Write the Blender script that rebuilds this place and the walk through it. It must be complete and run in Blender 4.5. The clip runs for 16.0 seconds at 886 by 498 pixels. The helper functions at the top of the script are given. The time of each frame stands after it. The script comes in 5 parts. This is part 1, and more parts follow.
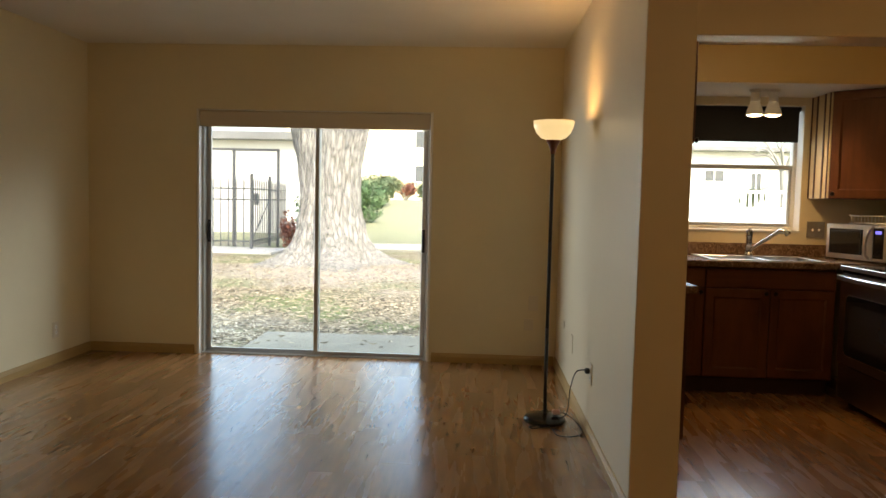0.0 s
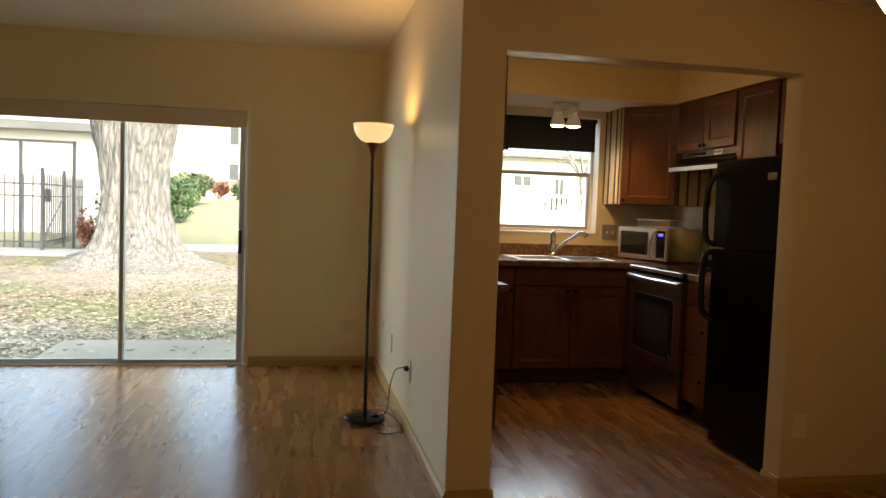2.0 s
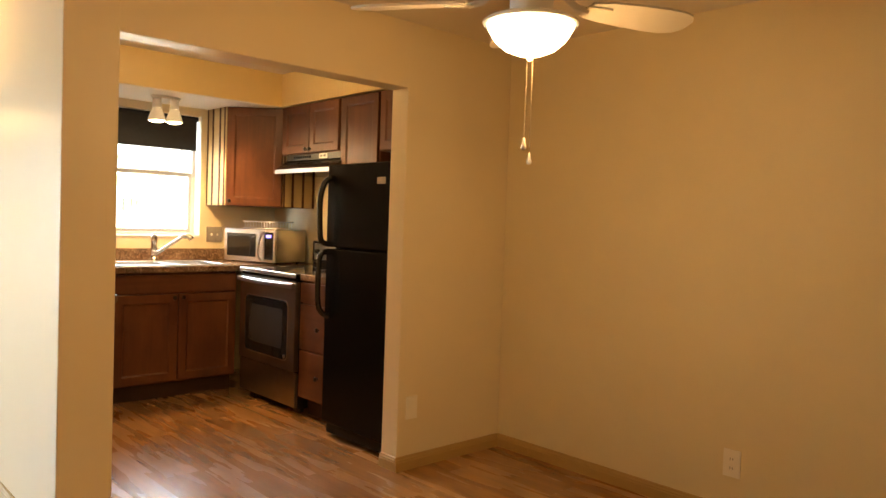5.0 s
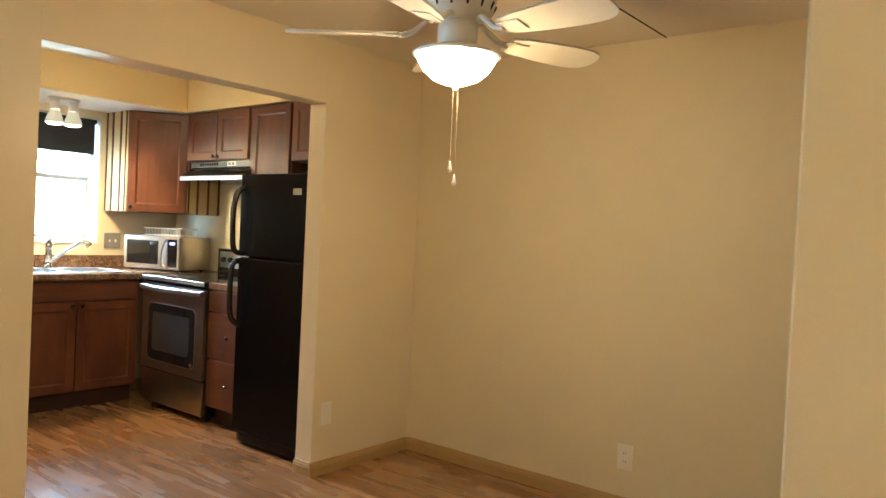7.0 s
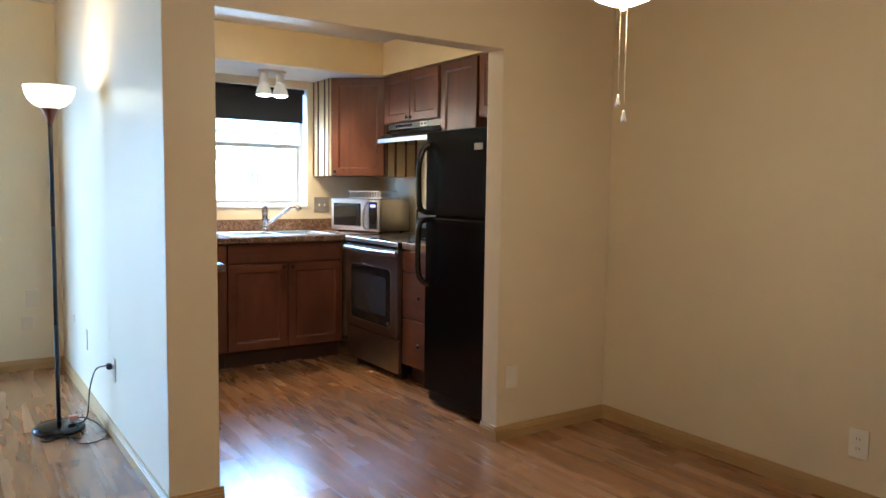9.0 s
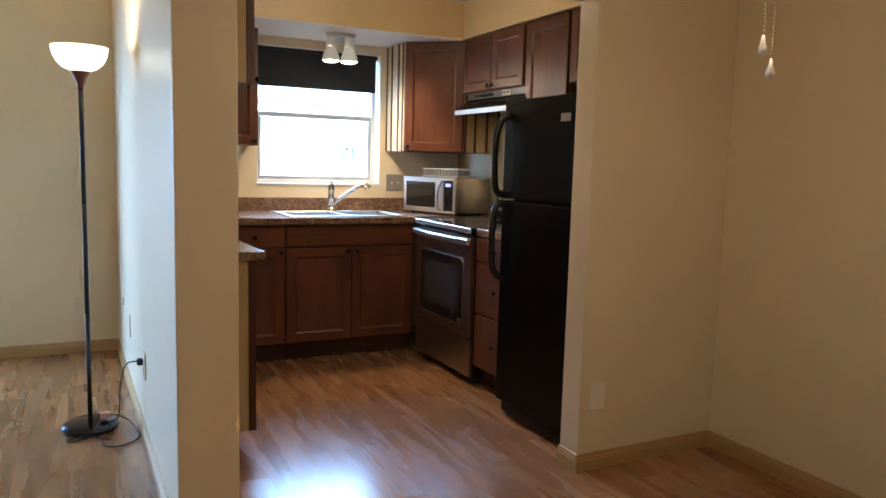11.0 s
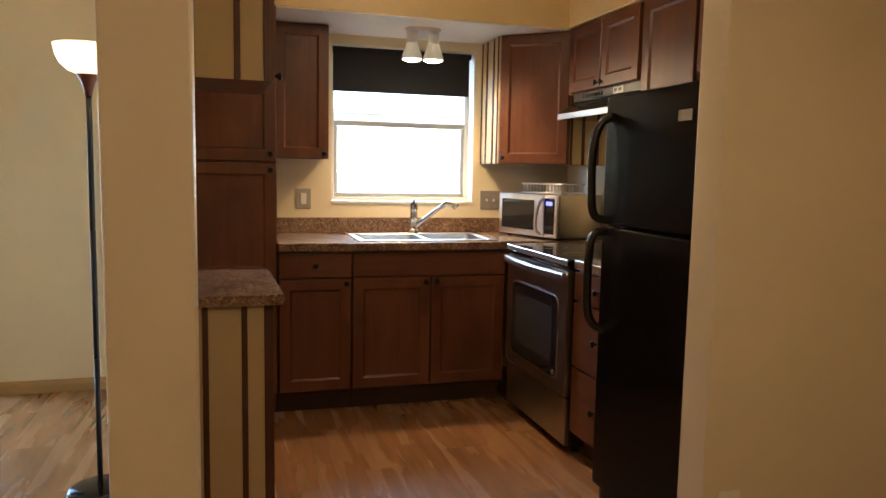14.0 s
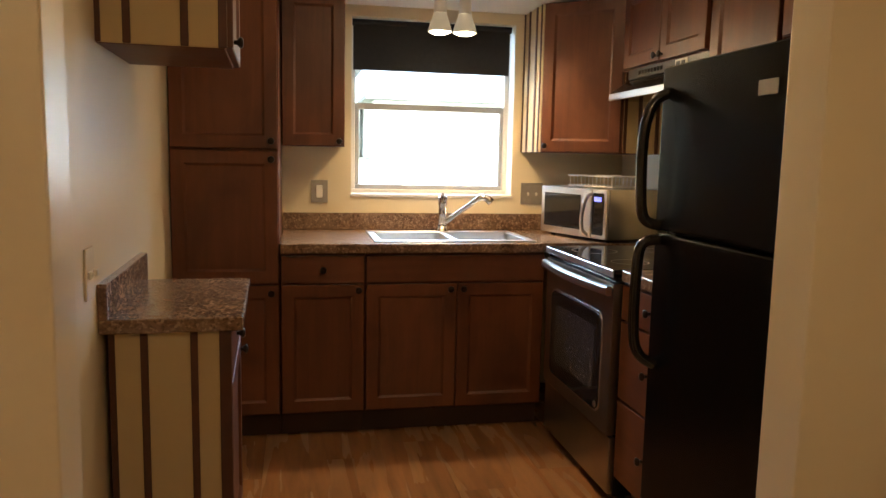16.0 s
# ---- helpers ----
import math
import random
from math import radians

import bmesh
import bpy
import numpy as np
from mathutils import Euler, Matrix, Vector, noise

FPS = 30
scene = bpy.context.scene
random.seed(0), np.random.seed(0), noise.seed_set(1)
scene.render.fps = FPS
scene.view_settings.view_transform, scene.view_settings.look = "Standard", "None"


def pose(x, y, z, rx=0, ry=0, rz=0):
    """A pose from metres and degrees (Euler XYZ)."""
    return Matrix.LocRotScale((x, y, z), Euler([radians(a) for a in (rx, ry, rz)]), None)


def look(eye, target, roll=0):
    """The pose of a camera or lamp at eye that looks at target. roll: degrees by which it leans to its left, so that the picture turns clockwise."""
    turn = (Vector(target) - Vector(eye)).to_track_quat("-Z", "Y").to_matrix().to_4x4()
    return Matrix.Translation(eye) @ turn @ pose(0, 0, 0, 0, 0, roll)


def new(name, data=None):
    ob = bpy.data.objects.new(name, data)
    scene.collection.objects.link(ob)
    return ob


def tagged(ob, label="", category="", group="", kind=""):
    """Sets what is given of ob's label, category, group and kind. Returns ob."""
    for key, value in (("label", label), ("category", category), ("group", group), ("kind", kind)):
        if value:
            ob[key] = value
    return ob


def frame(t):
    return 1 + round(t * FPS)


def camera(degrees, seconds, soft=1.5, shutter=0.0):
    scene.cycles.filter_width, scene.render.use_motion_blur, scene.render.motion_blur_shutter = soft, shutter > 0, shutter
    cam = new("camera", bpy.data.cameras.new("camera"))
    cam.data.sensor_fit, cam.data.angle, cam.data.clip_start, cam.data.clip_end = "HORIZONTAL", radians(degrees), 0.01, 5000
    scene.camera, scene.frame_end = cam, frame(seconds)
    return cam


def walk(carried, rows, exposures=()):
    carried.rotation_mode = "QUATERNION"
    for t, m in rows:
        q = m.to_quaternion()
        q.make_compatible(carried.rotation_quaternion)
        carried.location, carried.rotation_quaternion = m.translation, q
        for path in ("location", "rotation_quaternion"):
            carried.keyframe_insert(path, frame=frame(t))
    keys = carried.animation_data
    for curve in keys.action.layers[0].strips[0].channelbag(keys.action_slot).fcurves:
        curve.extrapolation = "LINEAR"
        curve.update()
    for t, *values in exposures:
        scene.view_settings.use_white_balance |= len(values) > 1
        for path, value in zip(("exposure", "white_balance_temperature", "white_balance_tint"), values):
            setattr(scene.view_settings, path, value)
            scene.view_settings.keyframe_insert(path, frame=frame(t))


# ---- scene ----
cam = camera(62.1, 16.0)

PATH = [
    (0, (0.46, 0.476, 1.278), (0.355, 2.469, 1.146), 1.3),
    (0.5, (0.466, 0.465, 1.275), (0.462, 2.461, 1.153), 1.5),
    (1, (0.48, 0.468, 1.28), (0.581, 2.461, 1.157), 1.6),
    (1.5, (0.475, 0.448, 1.279), (0.713, 2.431, 1.161), 2.0),
    (2, (0.447, 0.434, 1.281), (0.83, 2.393, 1.166), 2.1),
    (2.5, (0.413, 0.424, 1.279), (0.93, 2.352, 1.156), 2.7),
    (3, (0.352, 0.448, 1.265), (1.022, 2.328, 1.132), 3.7),
    (3.5, (0.38, 0.506, 1.255), (1.189, 2.331, 1.137), 3.9),
    (4, (0.383, 0.579, 1.247), (1.428, 2.281, 1.149), 3.0),
    (4.5, (0.348, 0.625, 1.26), (1.589, 2.191, 1.174), 2.4),
    (5, (0.3, 0.587, 1.273), (1.66, 2.052, 1.203), 2.0),
    (7.5, (0.083, 0.565, 1.303), (1.651, 1.805, 1.261), 2.9),
    (8, (0.086, 0.583, 1.232), (1.579, 1.914, 1.193), 3.5),
    (8.5, (0.229, 0.598, 1.259), (1.527, 2.116, 1.141), 2.5),
    (9, (0.408, 0.593, 1.267), (1.525, 2.244, 1.103), 0.8),
    (11.5, (0.87, 1.154, 1.278), (1.747, 2.936, 1.04), 1.2),
    (12, (0.945, 1.218, 1.276), (1.784, 3.019, 1.042), 0.3),
    (12.5, (1.022, 1.335, 1.283), (1.8, 3.166, 1.069), 0.3),
    (13, (1.102, 1.474, 1.291), (1.848, 3.317, 1.069), 0.5),
    (13.5, (1.201, 1.587, 1.3), (1.86, 3.462, 1.075), 0.7),
    (14, (1.355, 1.672, 1.3), (1.911, 3.582, 1.09), 1.1),
    (14.5, (1.449, 1.781, 1.305), (1.936, 3.708, 1.086), 0.7),
    (15, (1.532, 1.93, 1.305), (1.988, 3.865, 1.084), 0.9),
    (15.5, (1.598, 2.055, 1.314), (2.03, 3.993, 1.069), 1.4),
    (16, (1.669, 2.162, 1.313), (2.057, 4.109, 1.067), 1.2),
]
walk(cam, [(t, look(eye, target, roll)) for t, eye, target, roll in PATH],
     exposures=[(0, 2.36, 7000, 10), (2.0, 2.38, 7100, 10), (3.5, 2.9, 7950, 11), (4.0, 3.33, 8300, 11), (4.5, 3.87, 7700, 12),
                (5.0, 4.28, 7400, 12), (7.5, 4.7, 4480, -6), (9.0, 4.2, 4300, 3), (11.5, 3.78, 4850, 6), (12.0, 3.75, 5150, 6),
                (13.0, 4.1, 5100, 8), (13.5, 4.1, 5300, 8), (14.5, 3.4, 5350, 8), (16.0, 3.64, 5600, 8)])

# ---- light ----
world = bpy.data.worlds.new("sky")
scene.world = world
world.use_nodes = True
wn = world.node_tree
sky = wn.nodes.new("ShaderNodeTexSky")
sky.sky_type = "NISHITA"
sky.sun_disc = False
sky.sun_elevation = radians(42)
sky.sun_rotation = radians(150)
sky.dust_density = 4.0
wn.links.new(sky.outputs[0], wn.nodes["Background"].inputs[0])
wn.nodes["Background"].inputs[1].default_value = 0.15

sun_data = bpy.data.lights.new("sun", "SUN")
sun_data.energy, sun_data.angle, sun_data.color = 1.0, radians(20), (1.0, 0.95, 0.87)
sun = new("sun", sun_data)
sun.matrix_basis = look((0, 0, 20), (-3.0, 8.0, 12.0))
WARM = (1.0, 0.59, 0.235)


def lamp(name, kind, watts, at, size=0.05, color=WARM, target=None, spread=150):
    d = bpy.data.lights.new(name, kind)
    d.energy, d.color = watts, color
    d.shadow_soft_size = size
    if kind == "SPOT":
        d.spot_size, d.spot_blend = radians(spread), 0.75
    o = new(name, d)
    o.matrix_basis = look(at, target) if target else Matrix.Translation(at)
    return o


def added_daylight(at, target, w, h, watts):
    """An unseen area lamp added outside an opening to strengthen the sky's daylight."""
    d = bpy.data.lights.new("added_daylight", "AREA")
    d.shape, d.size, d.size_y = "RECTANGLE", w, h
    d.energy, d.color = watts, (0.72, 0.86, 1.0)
    new("added_daylight", d).matrix_basis = look(at, target)


# added panels: one beside the door's view, one above the kitchen window's view
added_daylight((-4.2, 7.9, 1.45), (0.9, 3.6, 0.7), 3.4, 2.6, 72)
added_daylight((2.9, 9.4, 3.9), (2.4, 5.6, 0.9), 5.0, 2.2, 85)

lamp("torchiere_bulb", "POINT", 1.15, (0.852, 4.735, 1.70), size=0.04)
# assumed lamp behind the walk, out of view, added to warm the walls
lamp("hall_bulb", "POINT", 3.0, (-0.5, -0.9, 2.34), size=0.09)
lamp("fan_bulb", "POINT", 0.86, (2.05, 2.108, 1.755), size=0.06, color=(1.0, 0.54, 0.18))
# added kitchen lamp, hidden behind the lintel, lifts the soffit and cabinets
lamp("kitchen_ceiling_bulb", "POINT", 0.8, (2.2, 4.55, 2.245), size=0.09)
lamp("spot_bulb", "SPOT", 2.3, (2.365, 5.85, 1.885), size=0.04, target=(2.20, 5.30, 0))
lamp("spot_bulb", "SPOT", 2.3, (2.49, 5.85, 1.885), size=0.04, target=(3.05, 5.25, 0))


# ---- materials ----
class Nodes:
    """A small wrapper to wire a node material."""

    def __init__(self, name):
        self.m = bpy.data.materials.new(name)
        self.m.use_nodes = True
        self.t = self.m.node_tree
        self.b = self.t.nodes["Principled BSDF"]

    def add(self, kind, **inputs):
        n = self.t.nodes.new("ShaderNode" + kind)
        for k, v in inputs.items():
            self.put(n, k, v)
        return n

    def put(self, n, k, v):
        sock = n.inputs[int(k[1:])] if k[0] == "i" and k[1:].isdigit() else n.inputs[k.replace("_", " ")]
        if hasattr(v, "links"):
            self.t.links.new(v, sock)
        else:
            sock.default_value = v

    def set(self, **kw):
        for k, v in kw.items():
            self.put(self.b, k, v)
        return self

    def coords(self, scale=(1, 1, 1), space="world", shuffle=False):
        if space == "world":
            src = self.add("NewGeometry").outputs["Position"]
        else:
            src = self.add("TexCoord").outputs["Object"]
        if shuffle:
            r = self.add("ObjectInfo").outputs["Random"]
            k = self.add("Math", i0=r, i1=37.0)
            k.operation = "MULTIPLY"
            c = self.add("CombineXYZ", X=k.outputs[0], Y=k.outputs[0], Z=k.outputs[0])
            a = self.add("VectorMath", i0=src, i1=c.outputs[0])
            src = a.outputs[0]
        return self.add("Mapping", Vector=src, Scale=scale).outputs[0]

    def noise(self, vec, scale, detail=4, rough=0.6, distort=0.0):
        return self.add("TexNoise", Vector=vec, Scale=scale, Detail=detail, Roughness=rough, Distortion=distort).outputs["Fac"]

    def ramp(self, fac, *stops):
        n = self.add("ValToRGB", Fac=fac)
        e = n.color_ramp.elements
        while len(e) < len(stops):
            e.new(0.5)
        for el, (p, c) in zip(e, stops):
            el.position, el.color = p, (*c, 1) if len(c) == 3 else c
        return n.outputs[0]

    def mix(self, fac, a, b, mode="MIX"):
        n = self.add("Mix")
        n.data_type, n.blend_type = "RGBA", mode
        for idx, v in ((0, fac), (6, a), (7, b)):
            if hasattr(v, "links"):
                self.t.links.new(v, n.inputs[idx])
            else:
                n.inputs[idx].default_value = v if idx == 0 else (*v, 1)
        return n.outputs[2]

    def bump(self, height, strength=0.2, dist=0.01):
        n = self.add("Bump", Height=height, Strength=strength, Distance=dist)
        self.t.links.new(n.outputs[0], self.b.inputs["Normal"])
        return self


def grey(v):
    return (v, v, v)


def paint(name, col, rough=0.5, mottled=0.05, peel=0.12):
    n = Nodes(name)
    p = n.coords()
    big = n.noise(p, 1.1, 5, 0.6)
    lo, hi = tuple(c * (1 - mottled) for c in col), tuple(min(1, c * (1 + mottled)) for c in col)
    c = n.ramp(big, (0.3, lo), (0.7, hi))
    fine = n.noise(p, 130, 2, 0.5)
    n.set(Base_Color=c, Roughness=rough)
    return n.bump(fine, peel, 0.002).m


def plain(name, col, rough=0.5, metal=0.0, vary=0.08, scale=8.0, bump=0.05):
    n = Nodes(name)
    p = n.coords(space="object")
    f = n.noise(p, scale, 5, 0.65)
    lo, hi = tuple(c * (1 - vary) for c in col), tuple(min(1, c * (1 + vary)) for c in col)
    n.set(Base_Color=n.ramp(f, (0.3, lo), (0.7, hi)), Metallic=metal,
          Roughness=rough)
    return n.bump(n.noise(p, scale * 6), 0.0 if metal > 0.7 else bump, 0.001).m


def wood(name, dark, mid, light, axis="Z", rough=0.38, stretch=14.0):
    n = Nodes(name)
    s = {"X": (1, stretch, stretch), "Y": (stretch, 1, stretch), "Z": (stretch, stretch, 1)}[axis]
    p = n.coords(s, "object", shuffle=True)
    grain = n.noise(p, 1.6, 7, 0.55, 0.8)
    blot = n.noise(n.coords((1, 1, 0.6), "object", shuffle=True), 3.4, 4, 0.55, 0.5)
    c = n.ramp(grain, (0.2, tuple((a + b) / 2 for a, b in zip(dark, mid))), (0.5, mid), (0.85, tuple((a + b) / 2 for a, b in zip(light, mid))))
    c = n.mix(n.ramp(blot, (0.36, grey(0.55)), (0.5, grey(0.0))), c, dark)
    c = n.mix(n.ramp(blot, (0.52, grey(0.0)), (0.72, grey(0.6))), c, light)
    n.set(Base_Color=c, Roughness=n.ramp(blot, (0.3, grey(rough)), (0.7, grey(rough + 0.12))))
    return n.bump(grain, 0.12, 0.002).m


def laminate(name):
    """Hand-scraped laminate: grey-brown boards with dark streaks, each board a little different."""
    n = Nodes(name)
    grain = n.noise(n.coords((9, 1.1, 9), shuffle=True), 1.3, 3, 0.45, 0.2)
    fine = n.noise(n.coords((34, 1.6, 34), shuffle=True), 2.0, 5, 0.6)
    streak = n.noise(n.coords((13.0, 1.7, 13.0), shuffle=True), 1.7, 4, 0.55, 0.35)
    c = n.ramp(grain, (0.22, (0.28, 0.132, 0.049)), (0.45, (0.345, 0.17, 0.065)), (0.58, (0.385, 0.197, 0.076)), (0.8, (0.44, 0.235, 0.095)))
    c = n.mix(n.ramp(streak, (0.42, grey(0.0)), (0.78, grey(0.72))), c, (0.11, 0.046, 0.018))
    c = n.mix(0.14, c, n.ramp(fine, (0.3, (0.14, 0.065, 0.025)), (0.7, (0.40, 0.215, 0.09))))
    r = n.add("ObjectInfo").outputs["Random"]
    c = n.mix(1.0, c, n.ramp(r, (0.0, grey(0.84)), (0.5, grey(1.0)), (1.0, (1.12, 1.11, 1.09))), "MULTIPLY")
    n.set(Base_Color=c, Roughness=n.ramp(grain, (0.3, grey(0.22)), (0.8, grey(0.34))))
    n.set(Coat_Weight=0.7, Coat_Roughness=0.2)
    return n.bump(n.mix(0.5, grain, fine), 0.05, 0.002).m


def speckle(name, base, dark, light, scale=170.0, rough=0.25):
    n = Nodes(name)
    p = n.coords()
    v = n.add("TexVoronoi", Vector=p, Scale=scale).outputs["Color"]
    g = n.add("SeparateColor", Color=v).outputs[0]
    v2 = n.add("TexVoronoi", Vector=p, Scale=scale * 0.45).outputs["Color"]
    g2 = n.add("SeparateColor", Color=v2).outputs[1]
    c = n.ramp(g, (0.0, dark), (0.35, base), (0.7, base), (0.95, light))
    c = n.mix(n.ramp(g2, (0.62, grey(0.0)), (0.8, grey(0.6))), c, dark)
    c = n.mix(0.35, c, n.ramp(n.noise(p, 9, 4), (0.3, dark), (0.7, light)))
    n.set(Base_Color=c, Roughness=rough)
    return n.m


def glowing(name, col, strength):
    n = Nodes(name)
    n.set(Base_Color=(0.62, 0.58, 0.5, 1), Emission_Color=(*col, 1), Emission_Strength=strength, Roughness=0.3)
    return n.m


def pane_glass(name):
    n = Nodes(name)
    tr = n.add("BsdfTransparent", Color=(0.93, 0.96, 0.95, 1))
    gl = n.add("BsdfGlossy", Roughness=0.01)
    fr = n.add("Fresnel", IOR=1.45)
    mx = n.add("MixShader", Fac=fr.outputs[0], i1=tr.outputs[0], i2=gl.outputs[0])
    n.t.links.new(mx.outputs[0], n.t.nodes["Material Output"].inputs[0])
    return n.m


M_WALL = paint("cream_wall_paint", (0.76, 0.662, 0.445), 0.55)
M_GLOSS = paint("semi_gloss_cream_paint", (0.77, 0.67, 0.48), 0.33, 0.03, 0.08)
M_CEIL = paint("white_ceiling_paint", (0.80, 0.75, 0.66), 0.8, 0.04, 0.3)
M_KITCH = paint("yellow_kitchen_paint", (0.74, 0.58, 0.28), 0.4)
M_TRIM = paint("tan_trim_paint", (0.43, 0.285, 0.11), 0.4, 0.08)
M_WHITE = paint("white_gloss_paint", (0.78, 0.75, 0.68), 0.35, 0.04)
M_FLOOR = laminate("laminate_board")
M_SUB = plain("underlay", (0.05, 0.035, 0.025), 0.8)
M_ALU = plain("mill_aluminium", (0.48, 0.48, 0.46), 0.4, 0.4, 0.06, 20)
M_GLASS = pane_glass("window_glass")


# ---- mesh helpers ----
def mesh_of(bm, name, smooth=False):
    me = bpy.data.meshes.new(name)
    bmesh.ops.recalc_face_normals(bm, faces=bm.faces)
    bm.to_mesh(me)
    bm.free()
    if smooth:
        me.polygons.foreach_set("use_smooth", [True] * len(me.polygons))
    return me


def part(name, bm, material, parent=None, label="", smooth=False, at=None):
    me = mesh_of(bm, name, smooth) if isinstance(bm, bmesh.types.BMesh) else bm
    if material and not me.materials:
        me.materials.append(material)
    o = new(name, me)
    if parent:
        o.parent = parent
    if at is not None:
        o.matrix_basis = at
    if label:
        o["label"] = label
    return o


def thing(name, label, category, group="", kind="", at=None):
    o = new(name)
    o.empty_display_size = 0.1
    if at is not None:
        o.matrix_basis = at
    return tagged(o, label, category, group, kind)


def box(x0, x1, y0, y1, z0, z1, bevel=0.0, bm=None, seg=1):
    """A box by its bounds, with rounded edges; joins bm if given."""
    tmp = bmesh.new()
    bmesh.ops.create_cube(tmp, size=1)
    for v in tmp.verts:
        v.co = Vector((x0 + (v.co.x + 0.5) * (x1 - x0), y0 + (v.co.y + 0.5) * (y1 - y0), z0 + (v.co.z + 0.5) * (z1 - z0)))
    if bevel:
        bmesh.ops.bevel(tmp, geom=list(tmp.edges), offset=bevel, segments=seg, affect="EDGES", profile=0.7)
    return join(bm, tmp)


def join(bm, tmp, m=None):
    if m is not None:
        bmesh.ops.transform(tmp, matrix=m, verts=tmp.verts)
    if bm is None:
        return tmp
    me = bpy.data.meshes.new("tmp")
    tmp.to_mesh(me)
    tmp.free()
    bm.from_mesh(me)
    bpy.data.meshes.remove(me)
    return bm


def lathe(profile, n=32, bm=None, m=None):
    """Turns a profile of (radius, height) round the z axis."""
    tmp = bmesh.new()
    rings = []
    for r, z in profile:
        rings.append([tmp.verts.new((r * math.cos(a), r * math.sin(a), z)) for a in [2 * math.pi * k / n for k in range(n)]] if r > 1e-5
                     else [tmp.verts.new((0, 0, z))])
    for a, b in zip(rings, rings[1:]):
        for k in range(n):
            q = [a[k % len(a)], a[(k + 1) % len(a)], b[(k + 1) % len(b)], b[k % len(b)]]
            u = list(dict.fromkeys(q))
            if len(u) > 2:
                tmp.faces.new(u)
    return join(bm, tmp, m)


def tube(points, r, n=8, bm=None, closed=False):
    """A round bar along points; r is a radius or a list of radii."""
    tmp = bmesh.new()
    pts = [Vector(p) for p in points]
    rad = r if isinstance(r, (list, tuple)) else [r] * len(pts)
    rings = []
    up = Vector((0.13, 0.31, 0.94))
    for i, p in enumerate(pts):
        d = (pts[min(i + 1, len(pts) - 1)] - pts[max(i - 1, 0)]).normalized()
        s = d.cross(up)
        if s.length < 0.05:
            s = d.cross(Vector((1, 0, 0)))
        s.normalize()
        u = s.cross(d)
        up = u
        rings.append([tmp.verts.new(p + rad[i] * (math.cos(a) * s + math.sin(a) * u)) for a in [2 * math.pi * k / n for k in range(n)]])
    for a, b in zip(rings, rings[1:]):
        for k in range(n):
            tmp.faces.new((a[k], a[(k + 1) % n], b[(k + 1) % n], b[k]))
    tmp.faces.new(rings[0])
    tmp.faces.new(rings[-1])
    return join(bm, tmp)


def curve_pts(ctrl, steps=8):
    """A smooth line through control points."""
    P = [Vector(c) for c in ctrl]
    P = [2 * P[0] - P[1]] + P + [2 * P[-1] - P[-2]]
    out = []
    for a, b, c, d in zip(P, P[1:], P[2:], P[3:]):
        for k in range(steps):
            t = k / steps
            out.append(0.5 * (2 * b + (c - a) * t + (2 * a - 5 * b + 4 * c - d) * t * t + (3 * b - a - 3 * c + d) * t ** 3))
    return out + [P[-2]]


def structure(name, bm, material, label, category="wall", at=None):
    return tagged(part(name, bm, material, None, "", False, at), label, category, "", "structure")


# ---- structure ----
XL, XP, XPS, XPK, XR, XRK = -2.70, 1.056, 1.082, 1.10, 3.43, 3.53
YB, YO, YO2, YF, YX = -2.0, 3.44, 3.567, 6.235, 6.42
ZL, ZD = 2.46, 2.27
SL0, SL1, SLZ = -1.80, 0.045, 1.945            # sliding door opening
W0, W1, WZ0, WZ1 = 1.955, 2.865, 1.105, 2.05  # kitchen window opening
O0, O1, OZ = 1.278, 2.675, 1.944               # opening to the kitchen
KW = 6.205


def party(y):
    """Living-room face of the partition, which runs a little out of square."""
    return XP + (XPS - XP) * (YF - y) / (YF - YO)


def kitchen_face(y):
    """Kitchen face of the same partition."""
    return XPK + 0.034 * (YF - y)


def ring_wall(x0, x1, y0, y1, z0, z1, hx0, hx1, hz0, hz1):
    """A thick wall in the xz plane with one opening through it."""
    bm = bmesh.new()
    outer = ((x0, z0), (x1, z0), (x1, z1), (x0, z1))
    inner = ((hx0, hz0), (hx1, hz0), (hx1, hz1), (hx0, hz1))
    fo, fi, bo, bi = ([bm.verts.new((x, y, z)) for x, z in ring] for y, ring in ((y0, outer), (y0, inner), (y1, outer), (y1, inner)))
    for k in range(4):
        j = (k + 1) % 4
        for q in ((fo[k], fo[j], fi[j], fi[k]), (bo[k], bo[j], bi[j], bi[k]), (fo[k], fo[j], bo[j], bo[k]), (fi[k], fi[j], bi[j], bi[k])):
            bm.faces.new(q)
    return bm


b = ring_wall(XL - 0.12, XP + 0.05, YF, YX, -0.2, ZL + 0.05, SL0, SL1, -0.013, SLZ)
structure("wall_north_living", b, M_WALL, "cream painted wall round the sliding glass door")
b = ring_wall(XP + 0.052, XRK + 0.12, KW, YX, -0.2, ZL, W0, W1, WZ0, WZ1)
structure("wall_north_kitchen", b, M_WALL, "cream painted kitchen wall round the window")
structure("wall_west", box(XL - 0.12, XL, YB, YF, -0.05, ZL + 0.05), M_WALL, "plain cream painted living room wall")
structure("wall_south", box(XL - 0.12, XRK + 0.12, YB - 0.12, YB, -0.05, ZL + 0.05), M_WALL, "plain cream painted wall")
b = bmesh.new()
corners = [(XPS, YO), (O0, YO), (O0, YO2), (kitchen_face(YO2), YO2), (XPK, YF - 0.002), (XP, YF - 0.002)]
rim_lo = [b.verts.new((x, y, -0.002)) for x, y in corners]
rim_hi = [b.verts.new((x, y, ZL + 0.05)) for x, y in corners]
b.faces.new(rim_lo)
b.faces.new(rim_hi)
